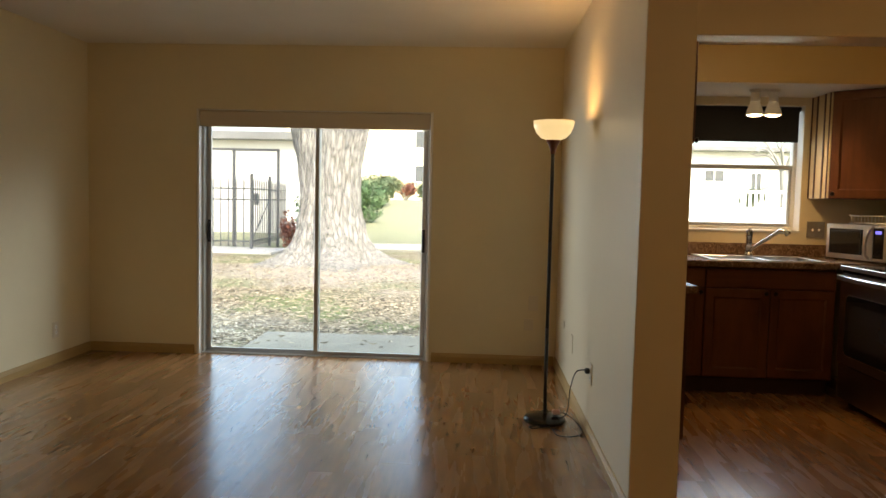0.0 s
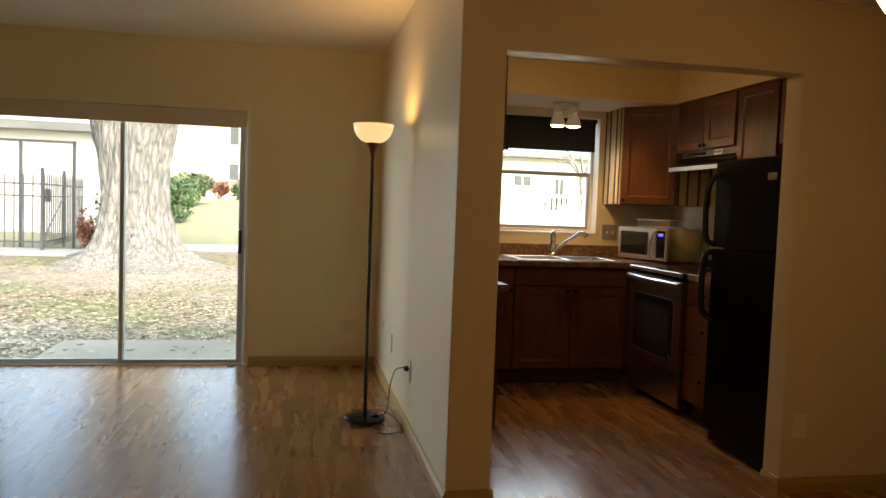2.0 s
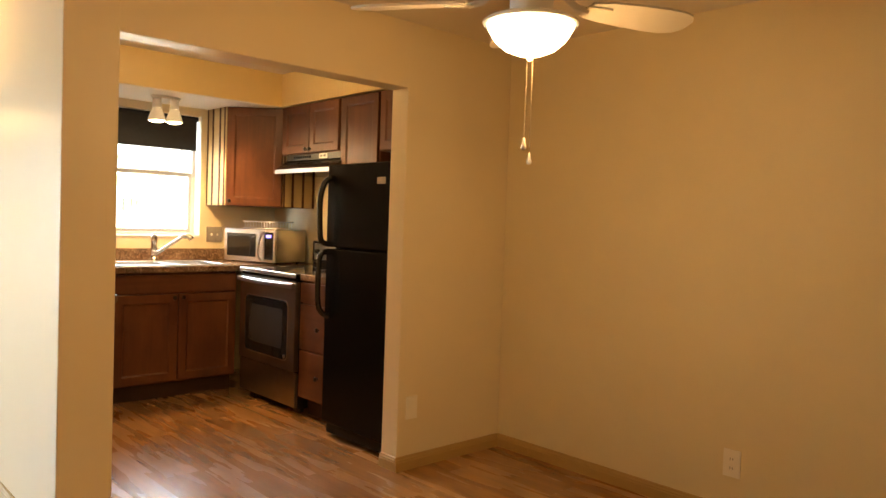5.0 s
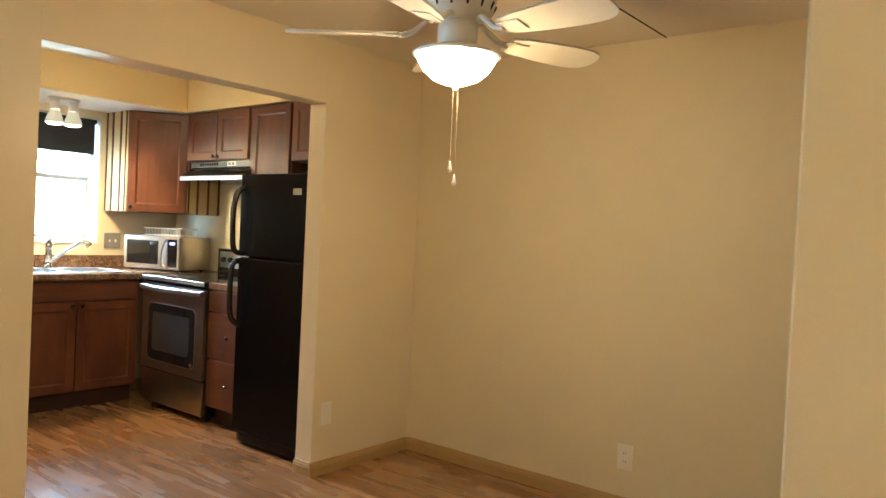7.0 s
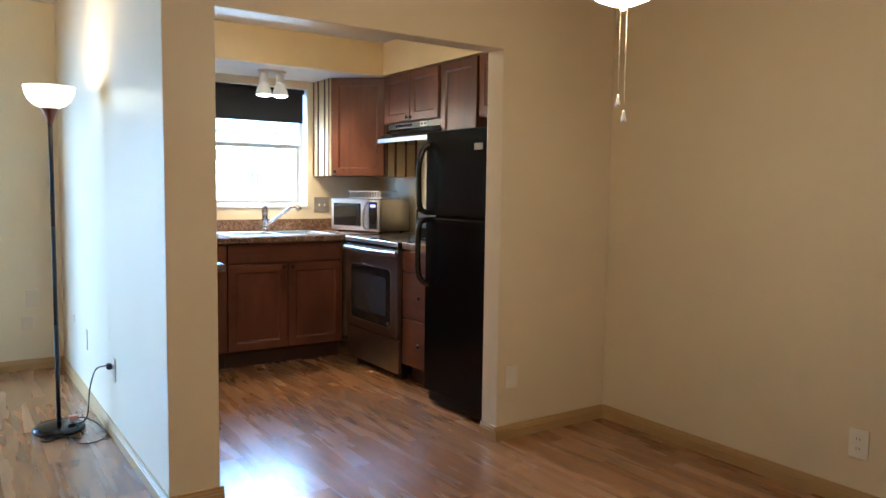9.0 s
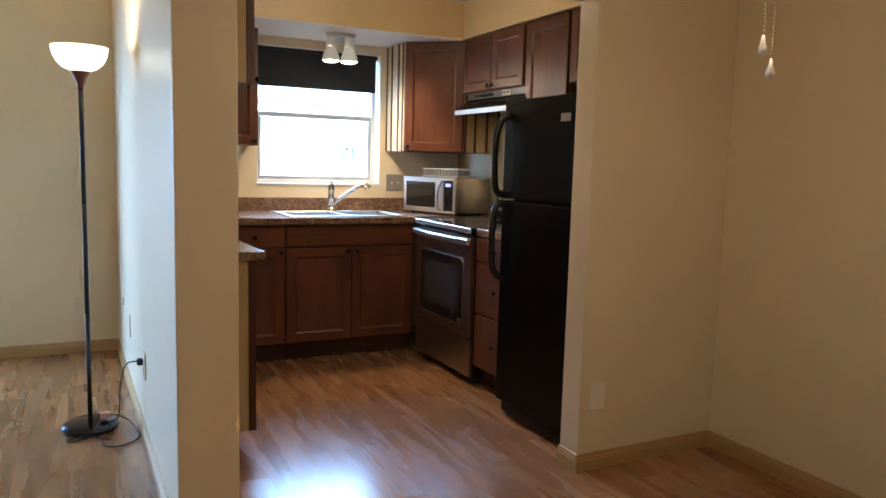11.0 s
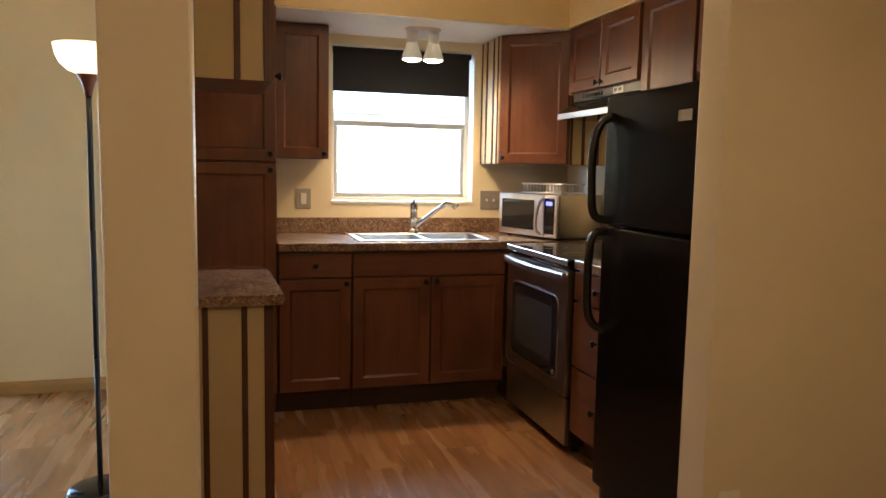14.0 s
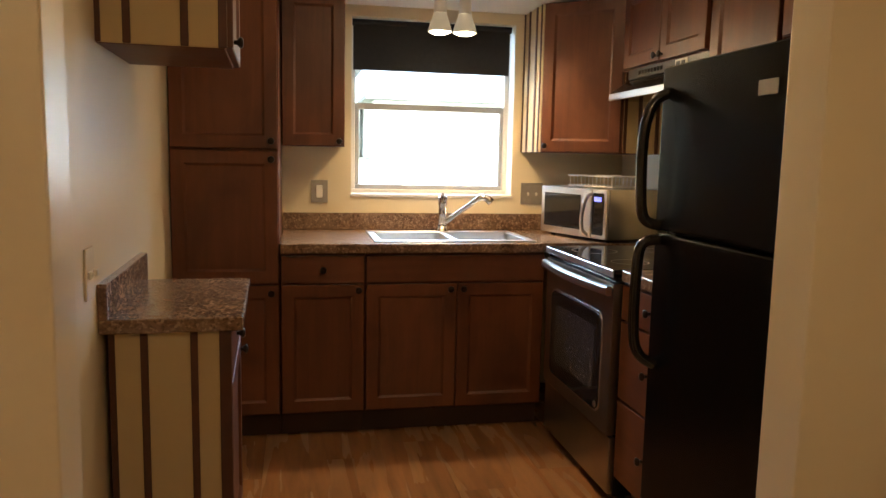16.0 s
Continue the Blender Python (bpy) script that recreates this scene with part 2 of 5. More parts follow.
for k in range(6):
    b.faces.new((rim_lo[k], rim_lo[(k + 1) % 6], rim_hi[(k + 1) % 6], rim_hi[k]))
bmesh.ops.bevel(b, geom=[e for e in b.edges if abs(e.verts[0].co.z - e.verts[1].co.z) > 1], offset=0.006, segments=3, affect="EDGES", profile=0.5)
structure("wall_partition", b, M_GLOSS, "cream semi-gloss wall between living room and kitchen")
b = box(O1, XRK + 0.12, YO + 0.0015, YO2 - 0.0015, 0, ZL, 0.005, seg=2)
box(O0 - 0.006, O1 + 0.008, YO + 0.0022, YO2 - 0.0022, OZ, ZL, 0.004, bm=b)
structure("wall_kitchen_opening", b, M_GLOSS, "cream wall with a wide cased opening to the kitchen")
structure("wall_east_dining", box(XR, XRK + 0.12, YB, YO, -0.05, ZL), M_WALL, "plain cream painted dining area wall")
structure("wall_east_kitchen", box(XRK, XRK + 0.12, YO2, KW, -0.05, ZL), M_WALL, "cream painted wall behind the range")
structure("wall_hall", box(XP, XP + 0.11, YB, 0.79, 0, ZL, 0.004), M_WALL, "cream wall end beside the dining area")
structure("ceiling_living", box(XL - 0.12, XP + 0.05, YB, YX, ZL, ZL + 0.1), M_CEIL, "white painted ceiling over the living room", "ceiling")
b = box(XP + 0.05, XRK + 0.12, YB, YO + 0.001, ZD, ZL + 0.1)
structure("ceiling_dining", b, M_CEIL, "lower white ceiling over the dining area with a board joint", "ceiling")
structure("ceiling_kitchen", box(XPK, XRK + 0.1, YO2, KW, 2.36, ZL + 0.1), M_CEIL, "white kitchen ceiling", "ceiling")
# soffit over the wall cabinets
b = box(XPK, XRK, 5.58, KW, 2.115, 2.365, 0.004)
structure("soffit_north", b, M_KITCH, "yellow painted soffit above the kitchen window", "soffit")
b = box(3.205, XRK, YO2, 5.579, 2.115, 2.365, 0.004)
structure("soffit_east", b, M_KITCH, "yellow painted soffit above the wall cabinets", "soffit")
structure("soffit_underside", box(XPK, 3.21, 5.584, KW, 2.109, 2.1145), M_WHITE, "white painted underside of the soffit", "soffit")
structure("ceiling_joint", box(XPK + 0.4, XR, 1.95, 1.957, ZD - 0.003, ZD + 0.01), M_SUB, "dark open joint between ceiling boards", "ceiling joint")
structure("floor_underlay", box(XL - 0.1, XRK + 0.1, YB - 0.1, YF + 0.06, -0.1, -0.006), M_SUB, "dark underlay below the laminate", "floor")


def baseboard(p0, p1, inward, h=0.073, t=0.014):
    """A moulded skirting along p0-p1; inward is the side it stands out to."""
    (x0, y0), (x1, y1) = p0, p1
    prof = [(0, 0), (t, 0), (t, h * 0.62), (t * 0.8, h * 0.68), (t * 0.8, h * 0.76), (t * 0.5, h * 0.86), (t * 0.42, h * 0.96), (0.002, h), (0, h)]
    tmp = bmesh.new()
    ends = []
    for x, y in (p0, p1):
        ends.append([tmp.verts.new((x + inward[0] * d, y + inward[1] * d, z)) for d, z in prof])
    for k in range(len(prof)):
        a, c = ends[0], ends[1]
        tmp.faces.new((a[k], a[(k + 1) % len(prof)], c[(k + 1) % len(prof)], c[k]))
    tmp.faces.new(ends[0])
    tmp.faces.new(ends[1])
    structure("baseboard", tmp, M_TRIM, "tan painted moulded baseboard along the wall", "baseboard")


baseboard((XL, YB), (XL, YF), (1, 0))
baseboard((XL + 0.014, YF), (SL0 - 0.035, YF), (0, -1))
baseboard((SL1 + 0.035, YF), (XP - 0.014, YF), (0, -1))
baseboard((XPS, YO - 0.014), (XP, YF), (-1, 0))
baseboard((XPS, YO), (O0 + 0.014, YO), (0, -1))
baseboard((O0, YO), (O0, YO2), (1, 0))
baseboard((O1 - 0.014, YO), (XR - 0.014, YO), (0, -1))
baseboard((O1, YO), (O1, YO2), (-1, 0))
baseboard((XR, YB), (XR, YO), (-1, 0))
baseboard((XP, YB), (XP, 0.79), (-1, 0))

# ---- more materials ----
M_CAB = wood("cherry_stained_wood", (0.058, 0.0165, 0.0062), (0.120, 0.0385, 0.0140), (0.190, 0.067, 0.0235), "Z", 0.36)
M_CABX = wood("cherry_stained_rail", (0.058, 0.0165, 0.0062), (0.120, 0.0385, 0.0140), (0.190, 0.067, 0.0235), "X", 0.36)
M_KICK = plain("dark_toe_board", (0.05, 0.022, 0.012), 0.55)
M_STRIP = plain("dark_brown_strip", (0.075, 0.026, 0.014), 0.4, 0, 0.2, 5)
M_ENDP = paint("cream_end_panel", (0.54, 0.42, 0.22), 0.4, 0.05)
M_BLACK = plain("black_metal", (0.018, 0.016, 0.015), 0.35, 0.3)
M_KNOB = plain("blackened_knob", (0.022, 0.016, 0.013), 0.3, 0.6)
M_CTR = speckle("brown_granite_laminate", (0.20, 0.118, 0.072), (0.06, 0.03, 0.019), (0.44, 0.31, 0.20), 150.0, 0.2)
M_STEEL = plain("brushed_stainless", (0.72, 0.71, 0.69), 0.30, 1.0, 0.05, 6)
M_DSTEEL = plain("dark_stainless", (0.46, 0.44, 0.42), 0.28, 1.0, 0.06, 6)
M_RSTEEL = plain("smoky_stainless", (0.43, 0.41, 0.40), 0.3, 1.0, 0.08, 6)
M_OVEN = plain("dim_oven_glass", (0.035, 0.035, 0.04), 0.1, 0, 0.05, 5, 0.0)
M_NICKEL = plain("brushed_nickel", (0.62, 0.60, 0.56), 0.22, 1.0, 0.05, 12)
M_BGLASS = plain("black_glass", (0.012, 0.012, 0.013), 0.06, 0, 0.02, 3, 0.0)
M_FRIDGE = plain("black_textured_enamel", (0.004, 0.0036, 0.0036), 0.26, 0.0, 0.1, 60, 0.12)
M_FRIDGE.node_tree.nodes["Principled BSDF"].inputs["Specular IOR Level"].default_value = 0.13
M_FGLOSS = plain("black_gloss_plastic", (0.014, 0.013, 0.013), 0.12, 0, 0.05, 10)
M_PEWTER = plain("pewter_plate", (0.42, 0.39, 0.34), 0.4, 0.5, 0.12, 20)
M_CHAIN = plain("aged_nickel_chain", (0.25, 0.22, 0.18), 0.5, 0.3, 0.1, 20)
M_IVORY = plain("ivory_plastic", (0.86, 0.82, 0.73), 0.35, 0, 0.03)
M_PLATE = plain("painted_plate", (0.72, 0.63, 0.47), 0.38, 0, 0.03)
M_SHADE = plain("black_shade_cloth", (0.012, 0.011, 0.013), 0.8, 0, 0.2, 40, 0.2)
M_VAL = paint("cream_valance_cloth", (0.62, 0.54, 0.42), 0.7, 0.04)
M_CORD = plain("black_rubber_cord", (0.02, 0.018, 0.018), 0.5)
M_COPPER = plain("copper_collar", (0.16, 0.06, 0.035), 0.35, 0.5)
M_SPOT = plain("frosted_white_metal", (0.78, 0.76, 0.72), 0.35, 0.1)
M_BOWL = glowing("lit_alabaster_bowl", (1.0, 0.72, 0.34), 0.17)
M_FANBOWL = glowing("lit_frosted_bowl", (1.0, 0.82, 0.52), 0.9)
M_BULB = glowing("lit_spot_face", (1.0, 0.78, 0.44), 4.0)
M_FROST = glowing("lit_frosted_glass", (1.0, 0.80, 0.48), 0.012)
M_BLUE = glowing("blue_display", (0.05, 0.08, 1.0), 0.2)
M_WIRE = plain("white_wire", (0.8, 0.79, 0.76), 0.35, 0.1)

RZ = Matrix.Rotation


def at(x, y, z=0.0, turn=0.0):
    return Matrix.Translation((x, y, z)) @ RZ(radians(turn), 4, "Z")


# ---- cabinets; each faces its own -y ----
def door_mesh(w, h, rail=0.055, t=0.02):
    """A framed door with a bevelled, recessed panel."""
    bm = bmesh.new()
    rings = [(0.0, 0.0), (0.0, -t + 0.003), (0.003, -t), (rail, -t), (rail + 0.004, -t + 0.003), (rail + 0.010, -t + 0.008), (rail + 0.013, -t + 0.009)]
    loops = []
    for inset, y in rings:
        loops.append([bm.verts.new((inset, y, inset)), bm.verts.new((w - inset, y, inset)),
                      bm.verts.new((w - inset, y, h - inset)), bm.verts.new((inset, y, h - inset))])
    for a, c in zip(loops, loops[1:]):
        for k in range(4):
            bm.faces.new((a[k], a[(k + 1) % 4], c[(k + 1) % 4], c[k]))
    bm.faces.new(loops[-1])
    bm.faces.new(loops[0])
    return bm


def slab_mesh(w, h, t=0.02):
    return box(0, w, -t, 0, 0, h, 0.004, seg=2)


KNOB = mesh_of(lathe([(0.0, -0.026), (0.009, -0.0255), (0.0145, -0.022), (0.0155, -0.017), (0.011, -0.012), (0.006, -0.008), (0.006, 0.0)], 14,
                     None, None), "knob", True)
KNOB.materials.append(M_KNOB)


def front(cab, kind, x0, x1, z0, z1, knob=None, y=0.0):
    """A door or drawer front on a cabinet, with its knob."""
    w, h = x1 - x0, z1 - z0
    if kind == "door":
        d = part("door", door_mesh(w, h), M_CAB, cab, at=at(x0, y, z0))
    else:
        d = part("drawer_front", slab_mesh(w, h), M_CABX, cab, at=at(x0, y, z0))
    if knob:
        part("knob", KNOB, None, d, "round black knob", at=Matrix.Translation((knob[0] - x0, -0.02, knob[1] - z0)) @ RZ(radians(-90), 4, "X"))
    return d


def cabinet(name, label, group, m, w, d, z0, z1, kick=0.0, category="cabinet"):
    c = thing(name, label, category, group, at=m)
    part("body", box(0, w, 0.0015, d, z0 + kick, z1, 0.002), M_CAB, c)
    if kick:
        part("toe_kick", box(0.0, w, 0.06, d - 0.02, 0, kick - 0.0005), M_KICK, c, "dark recessed toe board")
    return c


def striped(cab, w, h, strips, m, t=0.006):
    """A cream end panel with dark upright strips."""
    p = part("end_panel", box(0, w, -t, 0, 0, h, 0.001), M_ENDP, cab, "cream end panel with dark strips", at=cab.matrix_basis.inverted() @ m)
    for a, c in strips:
        part("strip", box(a, c, -t - 0.006, -t + 0.0005, 0, h, 0.0015), M_STRIP, p)


XPK2 = 1.168
XPN = kitchen_face(5.535) + 0.002
SKEW = Matrix.Translation((XPK2, 4.15, 0)) @ RZ(radians(1.95), 4, "Z") @ Matrix.Translation((-XPK2, -4.15, 0))
FY, TOPC = 5.535, 2.108
g = "base cabinets below the window"
pan = cabinet("pantry_cabinet", "tall cherry-stained pantry cabinet with three framed doors", "", at(XPN, FY), 1.588 - XPN, 0.665, 0, TOPC, 0.115)
pw = 1.588 - XPN
front(pan, "door", 0.004, pw - 0.004, 0.125, 0.725, (pw - 0.035, 0.69))
front(pan, "door", 0.004, pw - 0.004, 0.735, 1.325, (pw - 0.032, 1.29))
front(pan, "door", 0.004, pw - 0.004, 1.335, TOPC - 0.006, (pw - 0.032, 1.37))
c1 = cabinet("base_cabinet", "cherry-stained base cabinet with one drawer and one door", g, at(1.593, FY), 0.382, 0.665, 0, 0.875, 0.115)
front(c1, "drawer", 0.004, 0.378, 0.735, 0.86, (0.19, 0.795))
front(c1, "door", 0.004, 0.378, 0.125, 0.725, (0.352, 0.70))
c2 = cabinet("sink_cabinet", "cherry-stained sink base cabinet with two framed doors", g, at(1.977, FY), 0.865, 0.665, 0, 0.72, 0.115)
front(c2, "drawer", 0.004, 0.861, 0.735, 0.86)
front(c2, "door", 0.004, 0.430, 0.125, 0.725, (0.400, 0.70))
front(c2, "door", 0.436, 0.861, 0.125, 0.725, (0.462, 0.70))
part("face_rail", box(0, 0.865, 0.002, 0.02, 0.7205, 0.875), M_CAB, c2)
SX = 2.865
c3 = cabinet("drawer_cabinet", "narrow cherry-stained base cabinet with three drawers", "", at(SX, 4.662, 0, -90), 0.452, 0.655, 0, 0.875, 0.115)
front(c3, "drawer", 0.004, 0.448, 0.735, 0.862, (0.225, 0.80))
front(c3, "drawer", 0.004, 0.448, 0.435, 0.725, (0.225, 0.58))
front(c3, "drawer", 0.004, 0.448, 0.125, 0.425, (0.225, 0.275))

g = "wall cabinets"
ul = cabinet("wall_cabinet", "cherry-stained wall cabinet with one door beside the window", g, at(1.593, 5.95), 0.312, 0.253, 1.358, TOPC)
front(ul, "door", 0.003, 0.309, 1.36, TOPC - 0.005, (0.283, 1.385))

cc = thing("corner_wall_cabinet", "cherry-stained diagonal corner wall cabinet with striped cream sides", "cabinet", g)
bm = bmesh.new()
poly = [(2.921, KW - 0.001), (2.921, 5.885), (3.245, 5.60), (XRK - 0.001, 5.60), (XRK - 0.001, KW - 0.001)]
lo = [bm.verts.new((x, y, 1.352)) for x, y in poly]
hi = [bm.verts.new((x, y, TOPC)) for x, y in poly]
bm.faces.new(lo)
bm.faces.new(hi)
for k in range(5):
    bm.faces.new((lo[k], lo[(k + 1) % 5], hi[(k + 1) % 5], hi[k]))
part("body", bm, M_CAB, cc)
dv = Vector((3.245 - 2.921, 5.60 - 5.885))
d = part("door", door_mesh(dv.length - 0.012, TOPC - 1.362), M_CAB, cc, at=at(2.921 + dv.x * 0.014, 5.885 + dv.y * 0.014 - 0.002, 1.356, math.degrees(math.atan2(dv.y, dv.x))))
part("knob", KNOB, None, d, "round black knob", at=Matrix.Translation((0.028, -0.02, 0.03)) @ RZ(radians(-90), 4, "X"))
striped(cc, 0.318, TOPC - 1.354, [(0.0, 0.014), (0.085, 0.105), (0.205, 0.225), (0.285, 0.3)], at(2.9205, 6.203, 1.3535, -90))
striped(cc, 0.28, 0.39, [(0.0, 0.016), (0.075, 0.094), (0.168, 0.187), (0.262, 0.28)], at(3.247, 5.5995, 1.3535))

UX = 3.225
hc = cabinet("wall_cabinet", "short cherry-stained wall cabinet with two doors above the range hood", g, at(UX, 5.59, 0, -90), 0.80, 0.30, 1.745, TOPC)
front(hc, "door", 0.045, 0.405, 1.75, TOPC - 0.005, (0.383, 1.775))
front(hc, "door", 0.411, 0.775, 1.75, TOPC - 0.005, (0.435, 1.775))
uc = cabinet("wall_cabinet", "cherry-stained wall cabinet with one door beside the fridge", g, at(UX, 4.788, 0, -90), 0.425, 0.30, 1.36, TOPC)
front(uc, "door", 0.01, 0.415, 1.365, TOPC - 0.005, (0.385, 1.39))
fc = cabinet("wall_cabinet", "short cherry-stained wall cabinet above the black fridge", g, at(UX, 4.36, 0, -90), 0.765, 0.30, 1.72, TOPC)
front(fc, "door", 0.01, 0.405, 1.725, TOPC - 0.005)
front(fc, "door", 0.411, 0.758, 1.725, TOPC - 0.005)

# low cabinet and wall cabinet on the partition, facing +x
PY0, PY1 = 4.165, 4.735
pc = cabinet("side_cabinet", "low cherry-stained cabinet with striped cream end panel", "", SKEW @ at(1.475, PY0, 0, 90), PY1 - PY0, 0.29, 0, 0.846, 0.1)
front(pc, "drawer", 0.004, 0.566, 0.70, 0.83, (0.28, 0.765))
front(pc, "door", 0.004, 0.566, 0.11, 0.69, (0.53, 0.65))
striped(pc, 0.308, 0.745, [(0.0, 0.016), (0.078, 0.097), (0.203, 0.222), (0.277, 0.308)], SKEW @ at(1.186, PY0 - 0.0005, 0.1))
pu = cabinet("side_wall_cabinet", "cherry-stained wall cabinet with striped cream end panel", g, SKEW @ at(1.487, 4.215, 0, 90), 0.47, 0.318, 1.585, TOPC)
front(pu, "door", 0.003, 0.467, 1.59, TOPC - 0.005, (0.03, 1.608))
striped(pu, 0.322, TOPC - 1.587, [(0.0, 0.014), (0.066, 0.085), (0.206, 0.226), (0.300, 0.322)], SKEW @ at(XPK2 + 0.002, 4.2145, 1.5865))

# ---- worktops ----
CT, CB = 0.915, 0.877
wt = thing("worktop", "brown speckled granite-look worktop along the window wall", "worktop")
SKX0, SKX1, SKY0, SKY1 = 2.045, 2.79, 5.60, 6.05
b = box(1.592, SKX0, 5.515, KW - 0.001, CB, CT)
box(SKX1, XRK - 0.001, 5.515, KW - 0.001, CB, CT, bm=b)
box(SKX0, SKX1, 5.515, SKY0, CB, CT, bm=b)
box(SKX0, SKX1, SKY1, KW - 0.001, CB, CT, bm=b)
part("top", b, M_CTR, wt)
part("nosing", box(1.592, 2.82, 5.492, 5.5155, CB - 0.004, CT + 0.0006, 0.009, seg=3), M_CTR, wt)
part("backsplash", box(1.592, XRK - 0.003, KW - 0.021, KW - 0.0015, CT + 0.0005, 1.005, 0.004, seg=2), M_CTR, wt)
w2 = thing("side_worktop", "short granite-look worktop between range and fridge", "worktop")
part("top", box(2.868, XRK - 0.001, 4.21, 4.664, CB, CT), M_CTR, w2)
part("nosing", box(2.842, 2.8685, 4.21, 4.664, CB - 0.004, CT + 0.0006, 0.009, seg=3), M_CTR, w2)
w3 = thing("small_worktop", "small granite-look worktop on the low side cabinet", "worktop", at=SKEW)
part("top", box(XPK2 + 0.003, 1.527, 4.118, 4.755, 0.848, 0.886, 0.008, seg=3), M_CTR, w3)
part("backsplash", box(XPK2 + 0.003, XPK2 + 0.028, 4.120, 4.753, 0.8865, 0.978, 0.004, seg=2), M_CTR, w3)

# ---- sink and tap ----
sk = thing("sink", "stainless steel double bowl sink set in the worktop", "sink")
rim = box(SKX0 - 0.022, SKX1 + 0.022, SKY0 - 0.03, SKY0 + 0.018, CT, CT + 0.006, 0.0025)
BM0, BM1 = 2.405, 2.435
box(SKX0 - 0.022, SKX1 + 0.022, SKY1 - 0.055, SKY1 + 0.02, CT, CT + 0.006, 0.0025, bm=rim)
for a, c in ((SKX0 - 0.022, SKX0 + 0.018), (BM0, BM1), (SKX1 - 0.018, SKX1 + 0.022)):
    box(a, c, SKY0 + 0.016, SKY1 - 0.053, CT, CT + 0.006, 0.0025, bm=rim)
part("rim", rim, M_STEEL, sk)
for a, c in ((SKX0 + 0.012, BM0 + 0.004), (BM1 - 0.004, SKX1 - 0.012)):
    tmp = box(a, c, SKY0 + 0.012, SKY1 - 0.05, CT - 0.17, CT + 0.001)
    top = [f for f in tmp.faces if f.normal.z > 0.9]
    bmesh.ops.delete(tmp, geom=top, context="FACES")
    ed = [e for e in tmp.edges if not e.is_boundary]
    bmesh.ops.bevel(tmp, geom=ed, offset=0.04, segments=4, affect="EDGES", profile=0.5)
    bowl = part("bowl", tmp, M_STEEL, sk, smooth=True)
    part("drain", lathe([(0.0, 0.004), (0.03, 0.004), (0.042, 0.002), (0.044, 0.0)], 20), M_NICKEL, bowl, at=Matrix.Translation(((a + c) / 2, (SKY0 + SKY1) / 2, CT - 0.169)))
fx, fy = 2.432, 6.025
tap = thing("tap", "brushed nickel pull-out kitchen tap on the sink", "tap", at=Matrix.Translation((fx, fy, CT + 0.006)))
part("base", lathe([(0.0, 0.0), (0.034, 0.0), (0.034, 0.006), (0.028, 0.012), (0.024, 0.03), (0.0, 0.03)], 24), M_NICKEL, tap, smooth=True)
part("body", lathe([(0.0, 0.03), (0.022, 0.03), (0.023, 0.10), (0.021, 0.135), (0.025, 0.145), (0.025, 0.175), (0.018, 0.19), (0.0, 0.193)], 24), M_NICKEL, tap, smooth=True)
part("lever", tube(curve_pts([(0, 0, 0.185), (-0.006, -0.02, 0.196), (-0.012, -0.055, 0.20)], 4), [0.009] * 8 + [0.006]), M_NICKEL, tap, smooth=True)
part("spout", tube(curve_pts([(0.01, -0.005, 0.045), (0.08, -0.04, 0.105), (0.165, -0.085, 0.175)], 6), 0.0125, 12), M_NICKEL, tap, smooth=True)
part("spray_head", tube(curve_pts([(0.155, -0.08, 0.168), (0.185, -0.097, 0.188), (0.215, -0.115, 0.185), (0.235, -0.125, 0.165)], 5), [0.014] * 4 + [0.019] * 8 + [0.021] * 4, 14), M_NICKEL, tap, smooth=True)

# ---- microwave and wire rack ----
MWT = -72.2
mw = thing("microwave", "stainless microwave oven with dark door window on the worktop", "microwave", at=at(2.985, 6.005, CT, MWT))
MW, MH, MD = 0.525, 0.262, 0.345
part("case", box(0, MW, 0.012, MD, 0.012, MH, 0.006, seg=2), M_DSTEEL, mw)
part("door", box(0.001, MW * 0.79, -0.008, 0.0115, 0.014, MH - 0.002, 0.005, seg=2), M_STEEL, mw)
part("door_window", box(0.03, MW * 0.63, -0.0105, -0.0075, 0.05, MH - 0.035, 0.002), M_BGLASS, mw, "dark glass door window")
part("control_panel", box(MW * 0.795, MW - 0.001, -0.008, 0.0115, 0.014, MH - 0.002, 0.004), M_STEEL, mw)
cp = part("keypad", box(MW * 0.805, MW - 0.02, -0.010, -0.0075, 0.035, MH - 0.02, 0.002), M_BGLASS, mw, "black control panel")
part("display", box(MW * 0.83, MW * 0.93, -0.0115, -0.0095, MH - 0.062, MH - 0.04), M_BLUE, cp, "small lit blue display")
for r in range(5):
    for c in range(3):
        part("button", box(MW * 0.825 + c * 0.021, MW * 0.825 + c * 0.021 + 0.014, -0.0112, -0.0095, 0.05 + r * 0.026, 0.05 + r * 0.026 + 0.013, 0.001), M_FGLOSS, cp)
part("handle", tube(curve_pts([(MW * 0.735, -0.006, 0.03), (MW * 0.725, -0.035, 0.055), (MW * 0.735, -0.044, MH / 2), (MW * 0.765, -0.035, MH - 0.05), (MW * 0.775, -0.006, MH - 0.025)], 6), 0.010, 10), M_STEEL, mw, smooth=True)
for x_ in (0.04, MW - 0.04):
    for y_ in (0.05, MD - 0.05):
        part("foot", lathe([(0, 0), (0.012, 0), (0.014, 0.0125), (0, 0.0125)], 12), M_FGLOSS, mw, at=Matrix.Translation((x_, y_, 0)))

